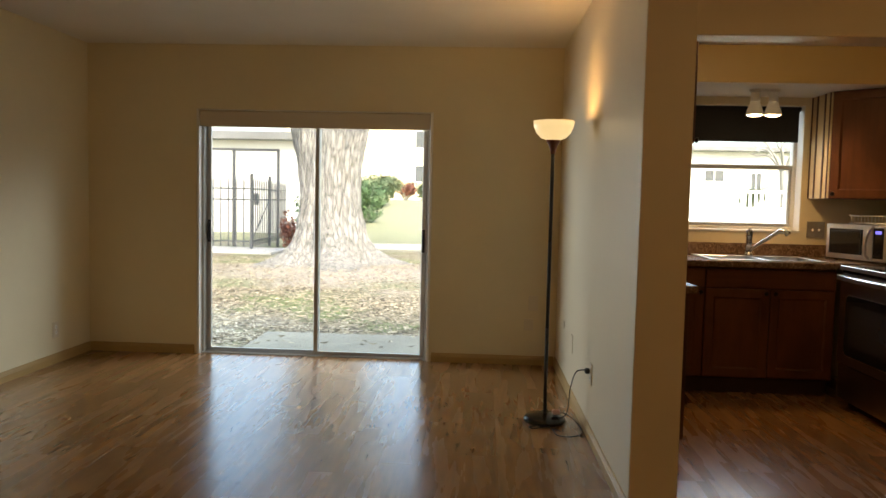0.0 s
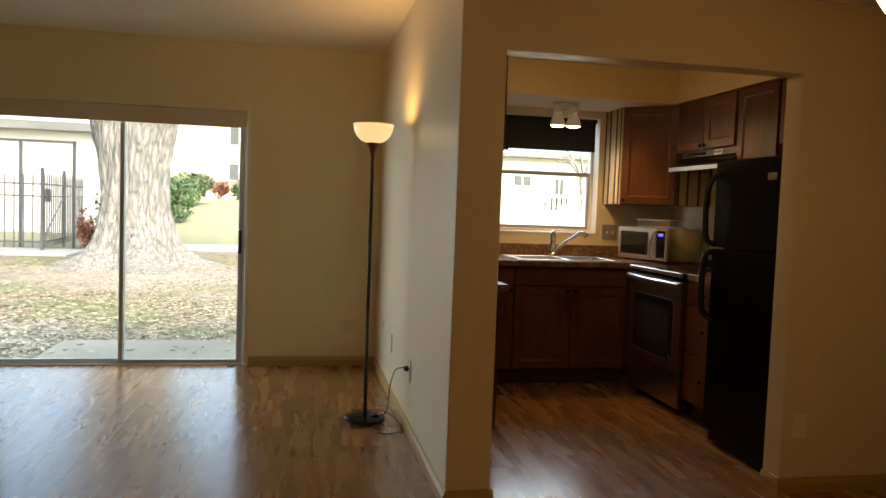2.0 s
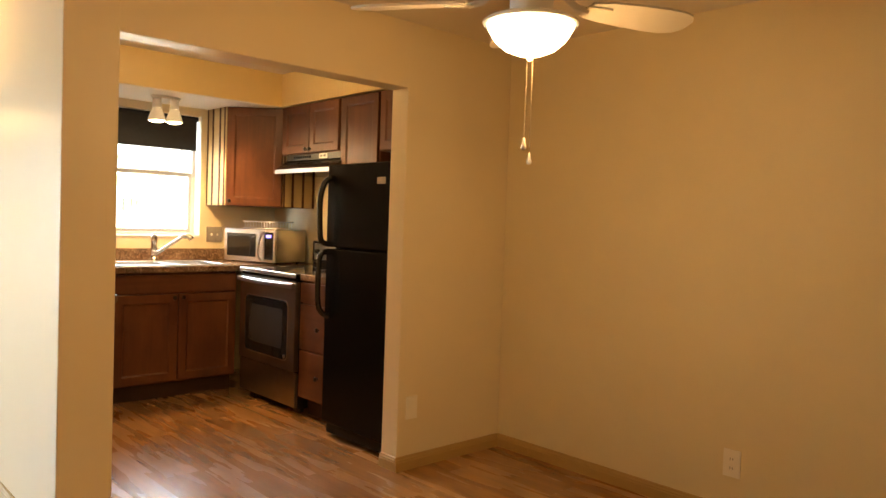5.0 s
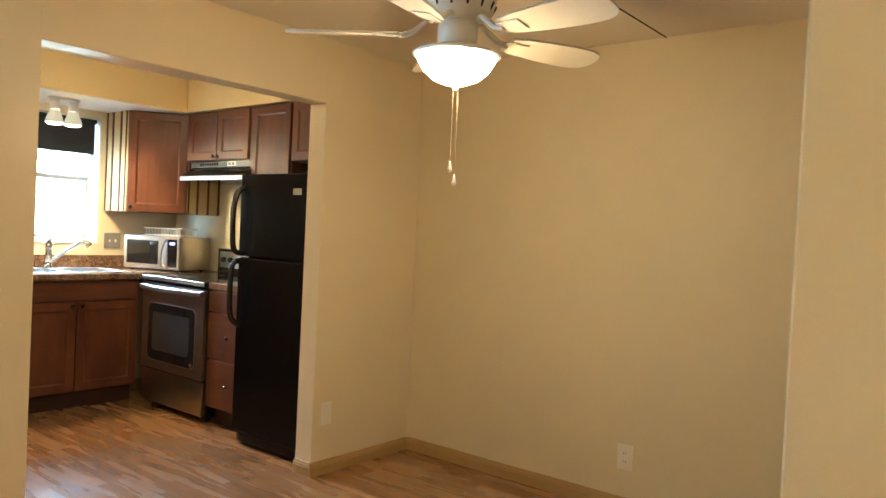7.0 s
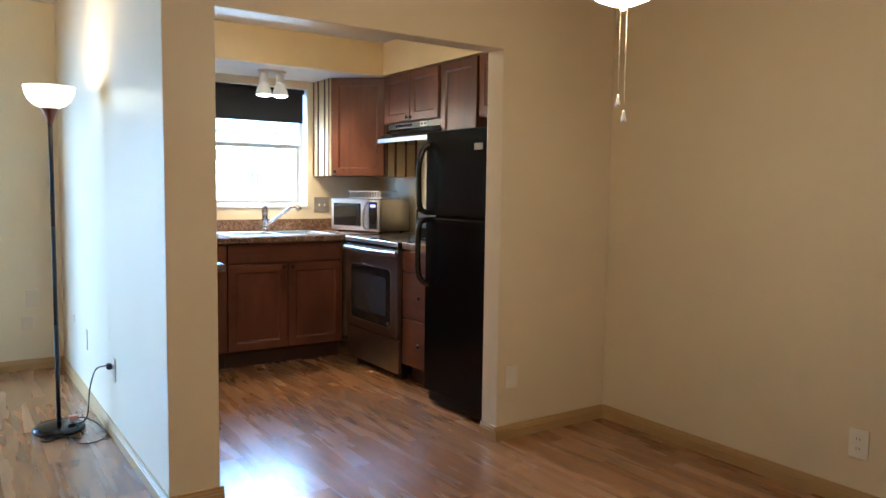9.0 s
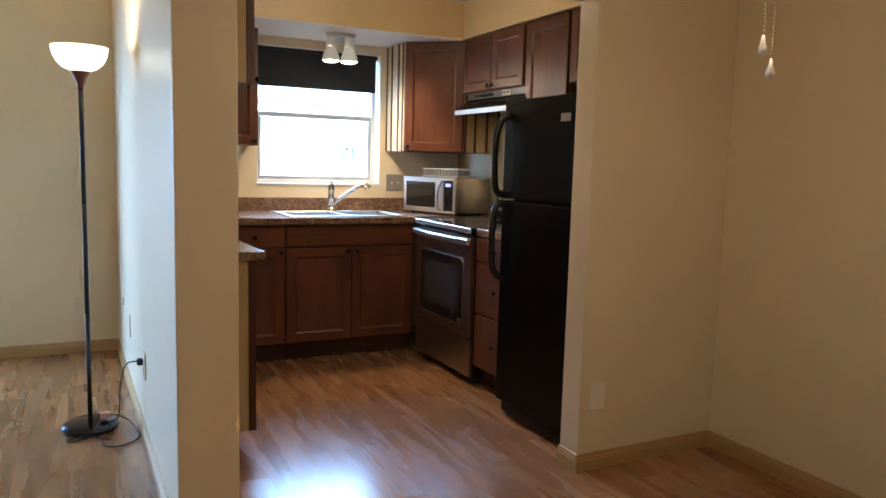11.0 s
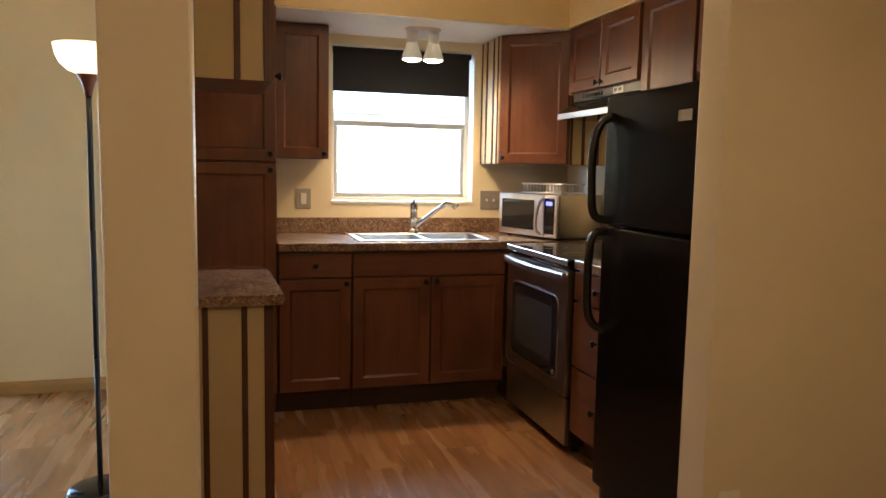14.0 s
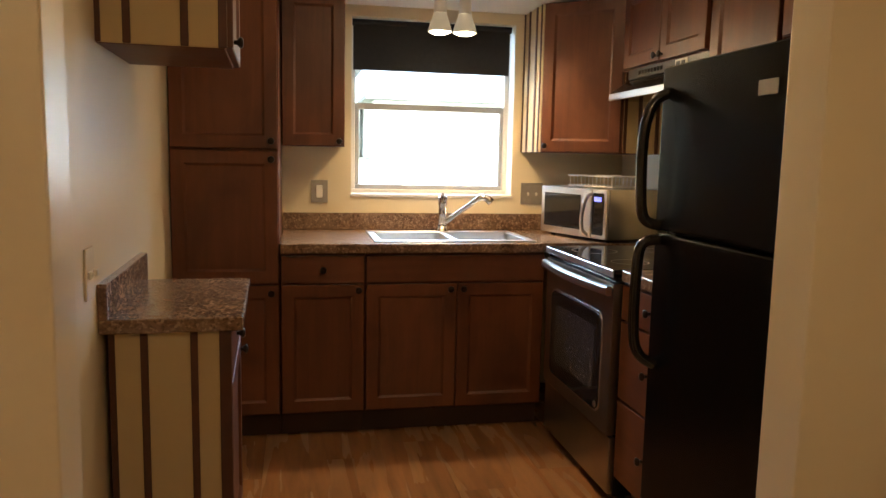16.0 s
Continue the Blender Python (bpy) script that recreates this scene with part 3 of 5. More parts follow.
rk = thing("wire_rack", "white wire dish rack lying on the microwave", "rack", at=at(3.10, 5.93, CT + MH + 0.0005, MWT + 4))
for z in (0.006, 0.058):
    part("frame", tube([(0, 0, z), (0.33, 0, z), (0.33, 0.20, z), (0, 0.20, z), (0, 0, z)], 0.0045, 6), M_WIRE, rk)
for k in range(12):
    x_ = 0.015 + k * 0.0275
    part("wire", tube([(x_, 0, 0.058), (x_, 0.004, 0.006), (x_, 0.196, 0.006), (x_, 0.20, 0.058)], 0.0034, 5), M_WIRE, rk)

# ---- range, facing -x ----
RW, RX = 0.746, 2.828
rg = thing("range", "stainless steel electric range with black glass cooktop", "range", at=at(RX, 5.415, 0, -90))
part("body", box(0.004, RW - 0.004, 0.025, 0.645, 0.03, 0.898, 0.003), M_FGLOSS, rg, "black enamelled side panels")
part("storage_drawer", box(0.004, RW - 0.004, 0.0, 0.0245, 0.045, 0.268, 0.006, seg=2), M_RSTEEL, rg)
dr = part("oven_door", box(0.004, RW - 0.004, -0.012, 0.0245, 0.278, 0.862, 0.006, seg=2), M_RSTEEL, rg)


def rounded_panel(x0, x1, z0, z1, y0, y1, r, n=5):
    """An upright plate with rounded corners."""
    tmp = bmesh.new()
    ring = []
    for cx, cz, a0 in ((x1 - r, z1 - r, 0), (x0 + r, z1 - r, 90), (x0 + r, z0 + r, 180), (x1 - r, z0 + r, 270)):
        ring += [(cx + r * math.cos(radians(a0 + 90 * k / n)), cz + r * math.sin(radians(a0 + 90 * k / n))) for k in range(n + 1)]
    fr_, bk_ = [tmp.verts.new((x_, y0, z_)) for x_, z_ in ring], [tmp.verts.new((x_, y1, z_)) for x_, z_ in ring]
    tmp.faces.new(fr_)
    tmp.faces.new(bk_)
    for k in range(len(ring)):
        tmp.faces.new((fr_[k], fr_[k - 1], bk_[k - 1], bk_[k]))
    return tmp


part("window_frame", rounded_panel(0.085, RW - 0.085, 0.335, 0.735, -0.0138, -0.0115, 0.045), M_STEEL, dr)
part("window", rounded_panel(0.093, RW - 0.093, 0.343, 0.727, -0.0165, -0.0135, 0.04), M_BGLASS, dr, "black glass oven window")
part("window_screen", rounded_panel(0.15, RW - 0.15, 0.41, 0.67, -0.0172, -0.0162, 0.02), M_OVEN, dr, "dim see-through middle of the oven glass")
part("badge", lathe([(0, 0), (0.014, 0), (0.014, 0.002), (0, 0.002)], 16), M_STEEL, dr, at=Matrix.Translation((RW - 0.12, -0.0165, 0.365)) @ RZ(radians(90), 4, "X"))
hb = []
for k in range(17):
    u = k / 16
    hb.append((0.006 + (RW - 0.012) * u, -0.024 - 0.026 * math.sin(math.pi * u), 0.0))
tmp = bmesh.new()
prof = [(-0.012, 0.818), (-0.017, 0.826), (-0.017, 0.846), (-0.012, 0.854), (0.006, 0.854), (0.006, 0.818)]
rows_ = [[tmp.verts.new((x_, y_ + dy, z_)) for dy, z_ in prof] for x_, y_, _ in hb]
for ra, rb in zip(rows_, rows_[1:]):
    for k in range(len(prof)):
        tmp.faces.new((ra[k], ra[k - 1], rb[k - 1], rb[k]))
tmp.faces.new(rows_[0])
tmp.faces.new(rows_[-1])
for x_ in (0.02, RW - 0.05):
    box(x_, x_ + 0.03, -0.03, -0.0115, 0.824, 0.848, 0.003, bm=tmp)
part("handle", tmp, M_STEEL, dr, "broad bowed stainless handle")
part("vent_trim", box(0.006, RW - 0.006, -0.004, 0.0245, 0.866, 0.888, 0.003), M_FGLOSS, rg)
ck = part("cooktop", box(0.0, RW, -0.014, 0.585, 0.8985, 0.916, 0.005, seg=2), M_BGLASS, rg, "black ceramic glass cooktop")
part("edge_trim", box(0.0, RW, -0.020, -0.0142, 0.886, 0.914, 0.002), M_STEEL, ck)
for x_, y_, r_ in ((0.19, 0.14, 0.10), (0.55, 0.14, 0.075), (0.19, 0.42, 0.075), (0.55, 0.42, 0.10)):
    part("burner_ring", lathe([(r_ - 0.004, 0.0), (r_ - 0.004, 0.0006), (r_, 0.0006), (r_, 0.0)], 32), M_DSTEEL, ck, at=Matrix.Translation((x_, y_, 0.916)))
bg = part("backguard", box(0.0, RW, 0.588, 0.650, 0.8985, 1.105, 0.008, seg=2), M_FGLOSS, rg)
part("panel", box(0.03, RW - 0.03, 0.583, 0.5885, 0.965, 1.085, 0.002), M_STEEL, bg, "stainless control panel")
part("clock", box(0.30, 0.44, 0.580, 0.5835, 0.99, 1.06, 0.002), M_BGLASS, bg)
for x_ in (0.09, 0.18, 0.55, 0.65):
    part("knob", lathe([(0, 0.026), (0.018, 0.024), (0.021, 0.0), (0, 0)], 18), M_FGLOSS, bg, at=Matrix.Translation((x_, 0.583, 1.025)) @ RZ(radians(90), 4, "X"))
for x_ in (0.05, RW - 0.05):
    for y_ in (0.08, 0.58):
        part("foot", lathe([(0, 0), (0.02, 0), (0.018, 0.031), (0, 0.031)], 12), M_BLACK, rg, at=Matrix.Translation((x_, y_, 0)))

# ---- hood ----
hd = thing("range_hood", "stainless and black range hood below the wall cabinet", "range hood", at=at(3.135, 5.518, 0, -90))
HWd = 0.755
bm = bmesh.new()
prof = [(0.0, 1.60), (0.0, 1.632), (0.09, 1.695), (0.09, 1.744), (0.393, 1.744), (0.393, 1.60)]
l0 = [bm.verts.new((0, y, z)) for y, z in prof]
l1 = [bm.verts.new((HWd, y, z)) for y, z in prof]
for k in range(len(prof)):
    j = (k + 1) % len(prof)
    bm.faces.new((l0[k], l0[j], l1[j], l1[k]))
bm.faces.new(l0)
bm.faces.new(l1)
part("canopy", bm, M_FGLOSS, hd, "black sloping canopy")
part("lip", box(-0.002, HWd + 0.002, -0.006, 0.004, 1.598, 1.630, 0.003), M_RSTEEL, hd, "stainless front lip")
part("control_strip", box(0.01, HWd - 0.01, 0.084, 0.0895, 1.70, 1.742, 0.001), M_BLACK, hd)
for x_ in (0.12, 0.15, 0.18, 0.21, 0.24, 0.27, 0.30, 0.33):
    part("vent_slot", box(x_, x_ + 0.018, 0.0815, 0.0845, 1.712, 1.730, 0.001), M_BGLASS, hd)
sw_ = part("switch_plate", box(0.46, 0.56, 0.080, 0.0845, 1.704, 1.738, 0.002), M_PEWTER, hd, "small grey switch plate")
for x_ in (0.475, 0.518):
    part("switch", box(x_, x_ + 0.028, 0.076, 0.0805, 1.713, 1.730, 0.002), M_BLACK, sw_)

# ---- fridge, facing -x ----
FRW = 0.603
fr = thing("fridge", "black top-freezer fridge with long curved handles", "fridge", at=at(2.725, 4.205, 0, -90))
part("body", box(0.004, FRW - 0.004, 0.066, 0.775, 0.035, 1.582, 0.006, seg=2), M_FRIDGE, fr)
fd = part("freezer_door", box(0.0, FRW, 0.0, 0.058, 1.112, 1.59, 0.012, seg=3), M_FRIDGE, fr)
rd = part("fridge_door", box(0.0, FRW, 0.0, 0.058, 0.085, 1.102, 0.012, seg=3), M_FRIDGE, fr)
gs = box(0.01, FRW - 0.01, 0.0582, 0.0655, 1.115, 1.58)
box(0.01, FRW - 0.01, 0.0582, 0.0655, 0.09, 1.10, bm=gs)
part("gasket", gs, M_BLACK, fr)
part("handle", tube(curve_pts([(0.045, 0.002, 1.515), (0.032, -0.04, 1.485), (0.024, -0.062, 1.40), (0.022, -0.062, 1.25), (0.024, -0.05, 1.15), (0.03, 0.002, 1.125)], 6), 0.0165, 10), M_FGLOSS, fd, smooth=True)
part("handle", tube(curve_pts([(0.03, 0.002, 1.088), (0.024, -0.05, 1.068), (0.022, -0.062, 0.98), (0.024, -0.062, 0.80), (0.036, -0.045, 0.735), (0.05, 0.002, 0.705)], 6), 0.0165, 10), M_FGLOSS, rd, smooth=True)
part("badge", box(FRW - 0.132, FRW - 0.060, -0.003, 0.0005, 1.472, 1.507, 0.001), M_PEWTER, fd, "plain silver badge")
gr = part("toe_grille", box(0.01, FRW - 0.01, 0.03, 0.066, 0.018, 0.078, 0.003), M_BLACK, fr)
for k in range(5):
    part("slat", box(0.03, FRW - 0.03, 0.026, 0.0305, 0.024 + k * 0.010, 0.029 + k * 0.010), M_FGLOSS, gr)
for x_ in (0.05, FRW - 0.05):
    for y_ in (0.09, 0.72):
        part("foot", lathe([(0, 0), (0.02, 0), (0.02, 0.036), (0, 0.036)], 10), M_BLACK, fr, at=Matrix.Translation((x_, y_, 0)))
part("hinge_cap", box(FRW - 0.06, FRW - 0.005, 0.015, 0.11, 1.5905, 1.602, 0.004), M_FGLOSS, fr)

# ---- kitchen window ----
win = thing("window_1", "white aluminium single-hung kitchen window", "window", kind="structure")
b = box(W0, W1, 6.315, 6.375, WZ0 + 0.004, WZ0 + 0.026, 0.003)
box(W0, W1, 6.315, 6.375, WZ1 - 0.035, WZ1, 0.003, bm=b)
box(W0, W0 + 0.03, 6.315, 6.375, WZ0 + 0.026, WZ1 - 0.035, 0.003, bm=b)
box(W1 - 0.03, W1, 6.315, 6.375, WZ0 + 0.026, WZ1 - 0.035, 0.003, bm=b)
part("window_frame", b, M_WHITE, win)
b = box(W0 + 0.03, W1 - 0.03, 6.318, 6.345, 1.572, 1.606, 0.003)
box(W0 + 0.03, W1 - 0.03, 6.318, 6.345, WZ0 + 0.0265, WZ0 + 0.052, 0.003, bm=b)
box(W0 + 0.0302, W0 + 0.052, 6.318, 6.345, WZ0 + 0.052, 1.572, 0.003, bm=b)
box(W1 - 0.052, W1 - 0.0302, 6.318, 6.345, WZ0 + 0.052, 1.572, 0.003, bm=b)
part("sash", b, M_ALU, win)
for z0, z1, y_ in ((WZ0 + 0.05, 1.575, 6.330), (1.604, WZ1 - 0.033, 6.352)):
    p = part("pane", box(W0 + 0.028, W1 - 0.028, y_, y_ + 0.004, z0, z1), M_GLASS, win)
    p.visible_shadow = False
part("window_sill", box(W0 - 0.004, W1 + 0.004, 6.197, 6.32, WZ0 - 0.012, WZ0 + 0.004, 0.004, seg=2), M_WHITE, win, "white painted sill")
b = box(W0, W0 + 0.004, 6.208, 6.314, WZ0 + 0.004, WZ1)
box(W1 - 0.004, W1, 6.208, 6.314, WZ0 + 0.004, WZ1, bm=b)
part("reveal", b, M_WHITE, win)
rs = thing("roller_blind", "black roller blind pulled a third down the window", "blind", at=Matrix.Translation((0, 6.245, 0)))
part("cloth", box(W0 + 0.012, W1 - 0.028, -0.001, 0.001, 1.787, 2.03), M_SHADE, rs)
part("roller", tube([(W0 + 0.008, 0.012, 2.028), (W1 - 0.015, 0.012, 2.028)], 0.018, 16), M_SHADE, rs)
part("hem_bar", box(W0 + 0.012, W1 - 0.028, -0.004, 0.004, 1.776, 1.789, 0.002), M_SHADE, rs)

# ---- spot fixture under the soffit ----
sp = thing("ceiling_spotlight", "white two-head spotlight lit below the soffit", "ceiling light", at=Matrix.Translation((2.428, 5.85, 2.109)))
part("base_plate", lathe([(0, 0), (0.105, 0), (0.108, -0.008), (0.10, -0.018), (0.0, -0.02)], 32, None, Matrix.Diagonal((1, 0.5, 1, 1))), M_SPOT, sp)
for x_ in (-0.063, 0.063):
    hdp = part("spot_head", lathe([(0.0, -0.02), (0.030, -0.02), (0.031, -0.07), (0.033, -0.085), (0.0, -0.085)], 28), M_SPOT, sp, smooth=True, at=Matrix.Translation((x_, 0, 0)))
    part("shade", lathe([(0.032, -0.086), (0.037, -0.105), (0.049, -0.135), (0.058, -0.165), (0.060, -0.178), (0.057, -0.178), (0.046, -0.137), (0.030, -0.10)], 28), M_FROST, hdp, "lit frosted glass shade", smooth=True)
    part("bulb", lathe([(0, -0.190), (0.03, -0.188), (0.046, -0.182), (0.052, -0.168), (0, -0.15)], 24), M_BULB, hdp, "lit bulb face", smooth=True)

# ---- sliding glass door ----
sd = thing("door_1", "aluminium sliding glass door to the garden", "sliding door", kind="structure")
b = box(SL0, SL0 + 0.028, 6.285, 6.385, 0.0, SLZ)
box(SL1 - 0.028, SL1, 6.285, 6.385, 0.0, SLZ, bm=b)
box(SL0, SL1, 6.285, 6.385, SLZ - 0.03, SLZ, bm=b)
part("door_frame", b, M_ALU, sd)
b = box(SL0 + 0.001, SL1 - 0.001, 6.262, 6.40, -0.012, 0.010, 0.003)
box(SL0 + 0.028, SL1 - 0.028, 6.30, 6.305, 0.010, 0.022, bm=b)
box(SL0 + 0.028, SL1 - 0.028, 6.34, 6.345, 0.010, 0.022, bm=b)
part("track", b, M_ALU, sd)
mid = -0.862
for x0, x1, y_ in ((SL0 + 0.03, mid + 0.018, 6.335), (mid - 0.018, SL1 - 0.03, 6.297)):
    b = box(x0, x0 + 0.034, y_, y_ + 0.028, 0.02, SLZ - 0.032, 0.003)
    box(x1 - 0.034, x1, y_, y_ + 0.028, 0.02, SLZ - 0.032, 0.003, bm=b)
    box(x0 + 0.034, x1 - 0.034, y_, y_ + 0.028, 0.02, 0.036, 0.002, bm=b)
    box(x0 + 0.034, x1 - 0.034, y_, y_ + 0.028, SLZ - 0.08, SLZ - 0.032, 0.002, bm=b)
    pn = part("door_panel", b, M_ALU, sd)
    gl = part("pane", box(x0 + 0.032, x1 - 0.032, y_ + 0.012, y_ + 0.016, 0.034, SLZ - 0.078), M_GLASS, pn)
    gl.visible_shadow = False
for x_, y_, z_ in ((SL0 + 0.05, 6.335, 0.99), (SL1 - 0.05, 6.297, 0.95)):
    h = box(x_ - 0.012, x_ + 0.012, y_ - 0.006, y_, z_ - 0.09, z_ + 0.09, 0.002)
    tube(curve_pts([(x_, y_ - 0.004, z_ - 0.07), (x_, y_ - 0.03, z_ - 0.05), (x_, y_ - 0.03, z_ + 0.05), (x_, y_ - 0.004, z_ + 0.07)], 4), 0.007, 8, bm=h)
    part("handle", h, M_BLACK, sd, "dark pull handle")
b = box(SL0 - 0.0, SL0 + 0.006, 6.237, 6.284, 0.0, SLZ)
box(SL1 - 0.006, SL1, 6.237, 6.284, 0.0, SLZ, bm=b)
part("reveal", b, M_WHITE, sd)
cb = box(SL0 - 0.016, SL0 + 0.006, 6.229, 6.2365, 0.0, SLZ + 0.012, 0.002)
box(SL1 - 0.006, SL1 + 0.016, 6.229, 6.2365, 0.0, SLZ + 0.012, 0.002, bm=cb)
box(SL0 + 0.006, SL1 - 0.006, 6.229, 6.2365, SLZ, SLZ + 0.012, 0.002, bm=cb)
part("corner_bead", cb, M_WHITE, sd)
va = thing("shade_valance", "cream fascia of a rolled-up shade above the sliding door", "shade", at=Matrix.Translation((0, 6.222, 0)))
part("fascia", box(SL0 + 0.012, SL1 - 0.010, 0.0, 0.012, SLZ - 0.128, SLZ - 0.004, 0.003), M_VAL, va)
part("roller", tube([(SL0 + 0.015, 0.042, SLZ - 0.06), (SL1 - 0.015, 0.042, SLZ - 0.06)], 0.028, 16), M_VAL, va)

# ---- plates on the walls ----
def plate(m, name, label, mat, w=0.072, h=0.116, kind="outlet", inner=M_IVORY, category="outlet"):
    p = thing(name, label, category, "", "", m)
    part("cover", box(-w / 2, w / 2, -0.006, 0, -h / 2, h / 2, 0.003, seg=2), mat, p)
    if kind == "outlet":
        for z_ in (-0.02, 0.02):
            s = part("socket", lathe([(0, 0), (0.016, 0), (0.017, 0.002), (0, 0.0025)], 16), inner, p, at=Matrix.Translation((0, -0.006, z_)) @ RZ(radians(90), 4, "X"))
            for x_ in (-0.006, 0.006):
                part("slot", box(x_ - 0.001, x_ + 0.001, -0.005, 0.005, 0.0024, 0.003), M_BLACK, s)
    elif kind == "rocker":
        part("rocker", box(-0.017, 0.017, -0.010, -0.0055, -0.034, 0.034, 0.003), inner, p)
    elif kind == "toggles":
        for x_ in (-0.024, 0.024):
            part("toggle", box(x_ - 0.006, x_ + 0.006, -0.017, -0.0055, -0.012, 0.008, 0.003), inner, p)
    return p


plate(at(1.786, KW - 0.0005, 1.12), "wall_switch", "pewter plate with ivory rocker beside the window", M_PEWTER, 0.088, 0.122, "rocker", category="switch")
plate(at(2.985, KW - 0.0005, 1.12), "wall_switch", "double pewter plate with two ivory toggles", M_PEWTER, 0.132, 0.122, "toggles", category="switch")
plate(at(kitchen_face(4.04) + 0.0005, 4.04, 1.02, 91.95), "wall_switch", "cream light switch on the kitchen side wall", M_PLATE, 0.085, 0.125, "toggles", M_IVORY, "switch")
plate(at(2.762, YO - 0.0005, 0.319), "blank_plate", "cream blank cover plate low on the wall", M_IVORY, 0.075, 0.118, "none", category="wall plate")
plate(at(XR - 0.0005, 2.045, 0.265, -90), "wall_outlet", "ivory outlet low on the dining wall", M_IVORY, 0.078, 0.122)
plate(at(party(4.455) - 0.001, 4.455, 0.355, -90), "wall_outlet", "cream outlet with a plug on the partition", M_PLATE)
plate(at(party(5.26) - 0.001, 5.26, 0.365, -90), "blank_plate", "cream cover plate low on the partition", M_PLATE, 0.075, 0.118, "none", category="wall plate")
plate(at(party(5.70) - 0.001, 5.70, 0.42, -90), "phone_jack", "small cream phone jack on the partition", M_PLATE, 0.045, 0.045, "none", category="wall plate")
plate(at(XL + 0.0005, 5.75, 0.25, 90), "wall_outlet", "cream outlet low on the living room wall", M_PLATE)
plate(at(0.875, YF - 0.0005, 0.49), "blank_plate", "cream cover plate low beside the corner", M_PLATE, 0.075, 0.118, "none", category="wall plate")
plate(at(0.842, YF - 0.0005, 0.32), "blank_plate", "cream cover plate low beside the corner", M_PLATE, 0.075, 0.09, "none", category="wall plate")

# ---- torchiere ----
LX, LY = 0.852, 4.735
fl = thing("floor_lamp", "black torchiere floor lamp with lit alabaster bowl", "floor lamp", at=Matrix.Translation((LX, LY, 0)))
part("base", lathe([(0, 0), (0.112, 0), (0.121, 0.007), (0.123, 0.018), (0.118, 0.029), (0.105, 0.037), (0.06, 0.045), (0.02, 0.05), (0, 0.05)], 40), M_FGLOSS, fl, smooth=True)
for z0, z1 in ((0.05, 0.55), (0.5505, 1.05), (1.0505, 1.565)):
    part("pole", tube([(0, 0, z0), (0, 0, z1)], 0.0105, 14), M_BLACK, fl, smooth=True)
part("collar", lathe([(0, 1.555), (0.013, 1.555), (0.016, 1.575), (0.026, 1.605), (0.040, 1.628), (0.042, 1.634), (0, 1.634)], 28), M_COPPER, fl, smooth=True)
part("bowl", lathe([(0.0, 1.634), (0.038, 1.635), (0.07, 1.647), (0.096, 1.672), (0.111, 1.706), (0.117, 1.741), (0.113, 1.741), (0.107, 1.707), (0.092, 1.677), (0.068, 1.653), (0.0, 1.642)], 40), M_BOWL, fl, "lit translucent glass bowl", smooth=True)
cd = thing("power_cord", "black lamp cord looped from base to outlet", "cord")
part("cord", tube(curve_pts([(1.052, 4.468, 0.368), (1.03, 4.475, 0.372), (0.995, 4.52, 0.345), (0.975, 4.57, 0.24), (0.972, 4.60, 0.14), (0.965, 4.64, 0.075), (0.935, 4.67, 0.045),
                             (0.90, 4.70, 0.052)], 8), 0.0035, 6), M_CORD, cd, smooth=True)
part("cord_loop", tube(curve_pts([(0.905, 4.70, 0.052), (0.955, 4.72, 0.06), (1.01, 4.70, 0.035), (1.045, 4.63, 0.006), (1.047, 4.54, 0.006), (1.015, 4.475, 0.006), (0.95, 4.445, 0.006), (0.90, 4.475, 0.006),
                                  (0.888, 4.55, 0.006), (0.87, 4.61, 0.006), (0.83, 4.60, 0.008), (0.785, 4.575, 0.006), (0.755, 4.595, 0.006), (0.775, 4.615, 0.006), (0.84, 4.605, 0.015), (0.885, 4.58, 0.006), (0.925, 4.54, 0.006)], 8), 0.0035, 6), M_CORD, cd, smooth=True)
part("plug", box(1.038, party(4.47) - 0.0085, 4.455, 4.485, 0.355, 0.383, 0.005), M_CORD, cd)
part("tag", box(0.892, 0.934, 4.675, 4.705, 0.058, 0.086, 0.003), plain("pink_paper_tag", (0.62, 0.36, 0.30), 0.7), cd, "small pinkish cord tag")

# ---- ceiling fan ----
FX, FYY = 2.05, 2.108
cf = thing("ceiling_fan", "white ceiling fan with lit frosted bowl and pull chains", "ceiling fan", at=Matrix.Translation((FX, FYY, 0)))
part("canopy", lathe([(0, ZD), (0.085, ZD), (0.088, ZD - 0.02), (0.06, ZD - 0.05), (0.0, ZD - 0.05)], 32), M_WHITE, cf, smooth=True)
mo = part("motor_housing", lathe([(0, 2.221), (0.06, 2.221), (0.115, 2.205), (0.13, 2.17), (0.13, 2.10), (0.115, 2.04), (0.07, 2.01), (0.0, 2.01)], 36), M_WHITE, cf, smooth=True)
for k in range(14):
    a = 2 * math.pi * k / 14
    part("vent_slot", box(-0.0045, 0.0045, -0.003, 0.003, -0.016, 0.016, 0.002), M_BLACK, mo, at=Matrix.Translation((0.119 * math.cos(a), 0.119 * math.sin(a), 2.055)) @ RZ(a + math.pi / 2, 4, "Z") @ RZ(radians(28), 4, "X"))
part("switch_housing", lathe([(0, 2.009), (0.066, 2.009), (0.068, 1.98), (0.066, 1.935), (0, 1.935)], 32), M_WHITE, cf, smooth=True)
part("light_rim", lathe([(0, 1.934), (0.07, 1.932), (0.085, 1.916), (0.14, 1.909), (0.150, 1.903), (0.149, 1.897), (0.138, 1.896), (0, 1.905)], 40), M_WHITE, cf, smooth=True)
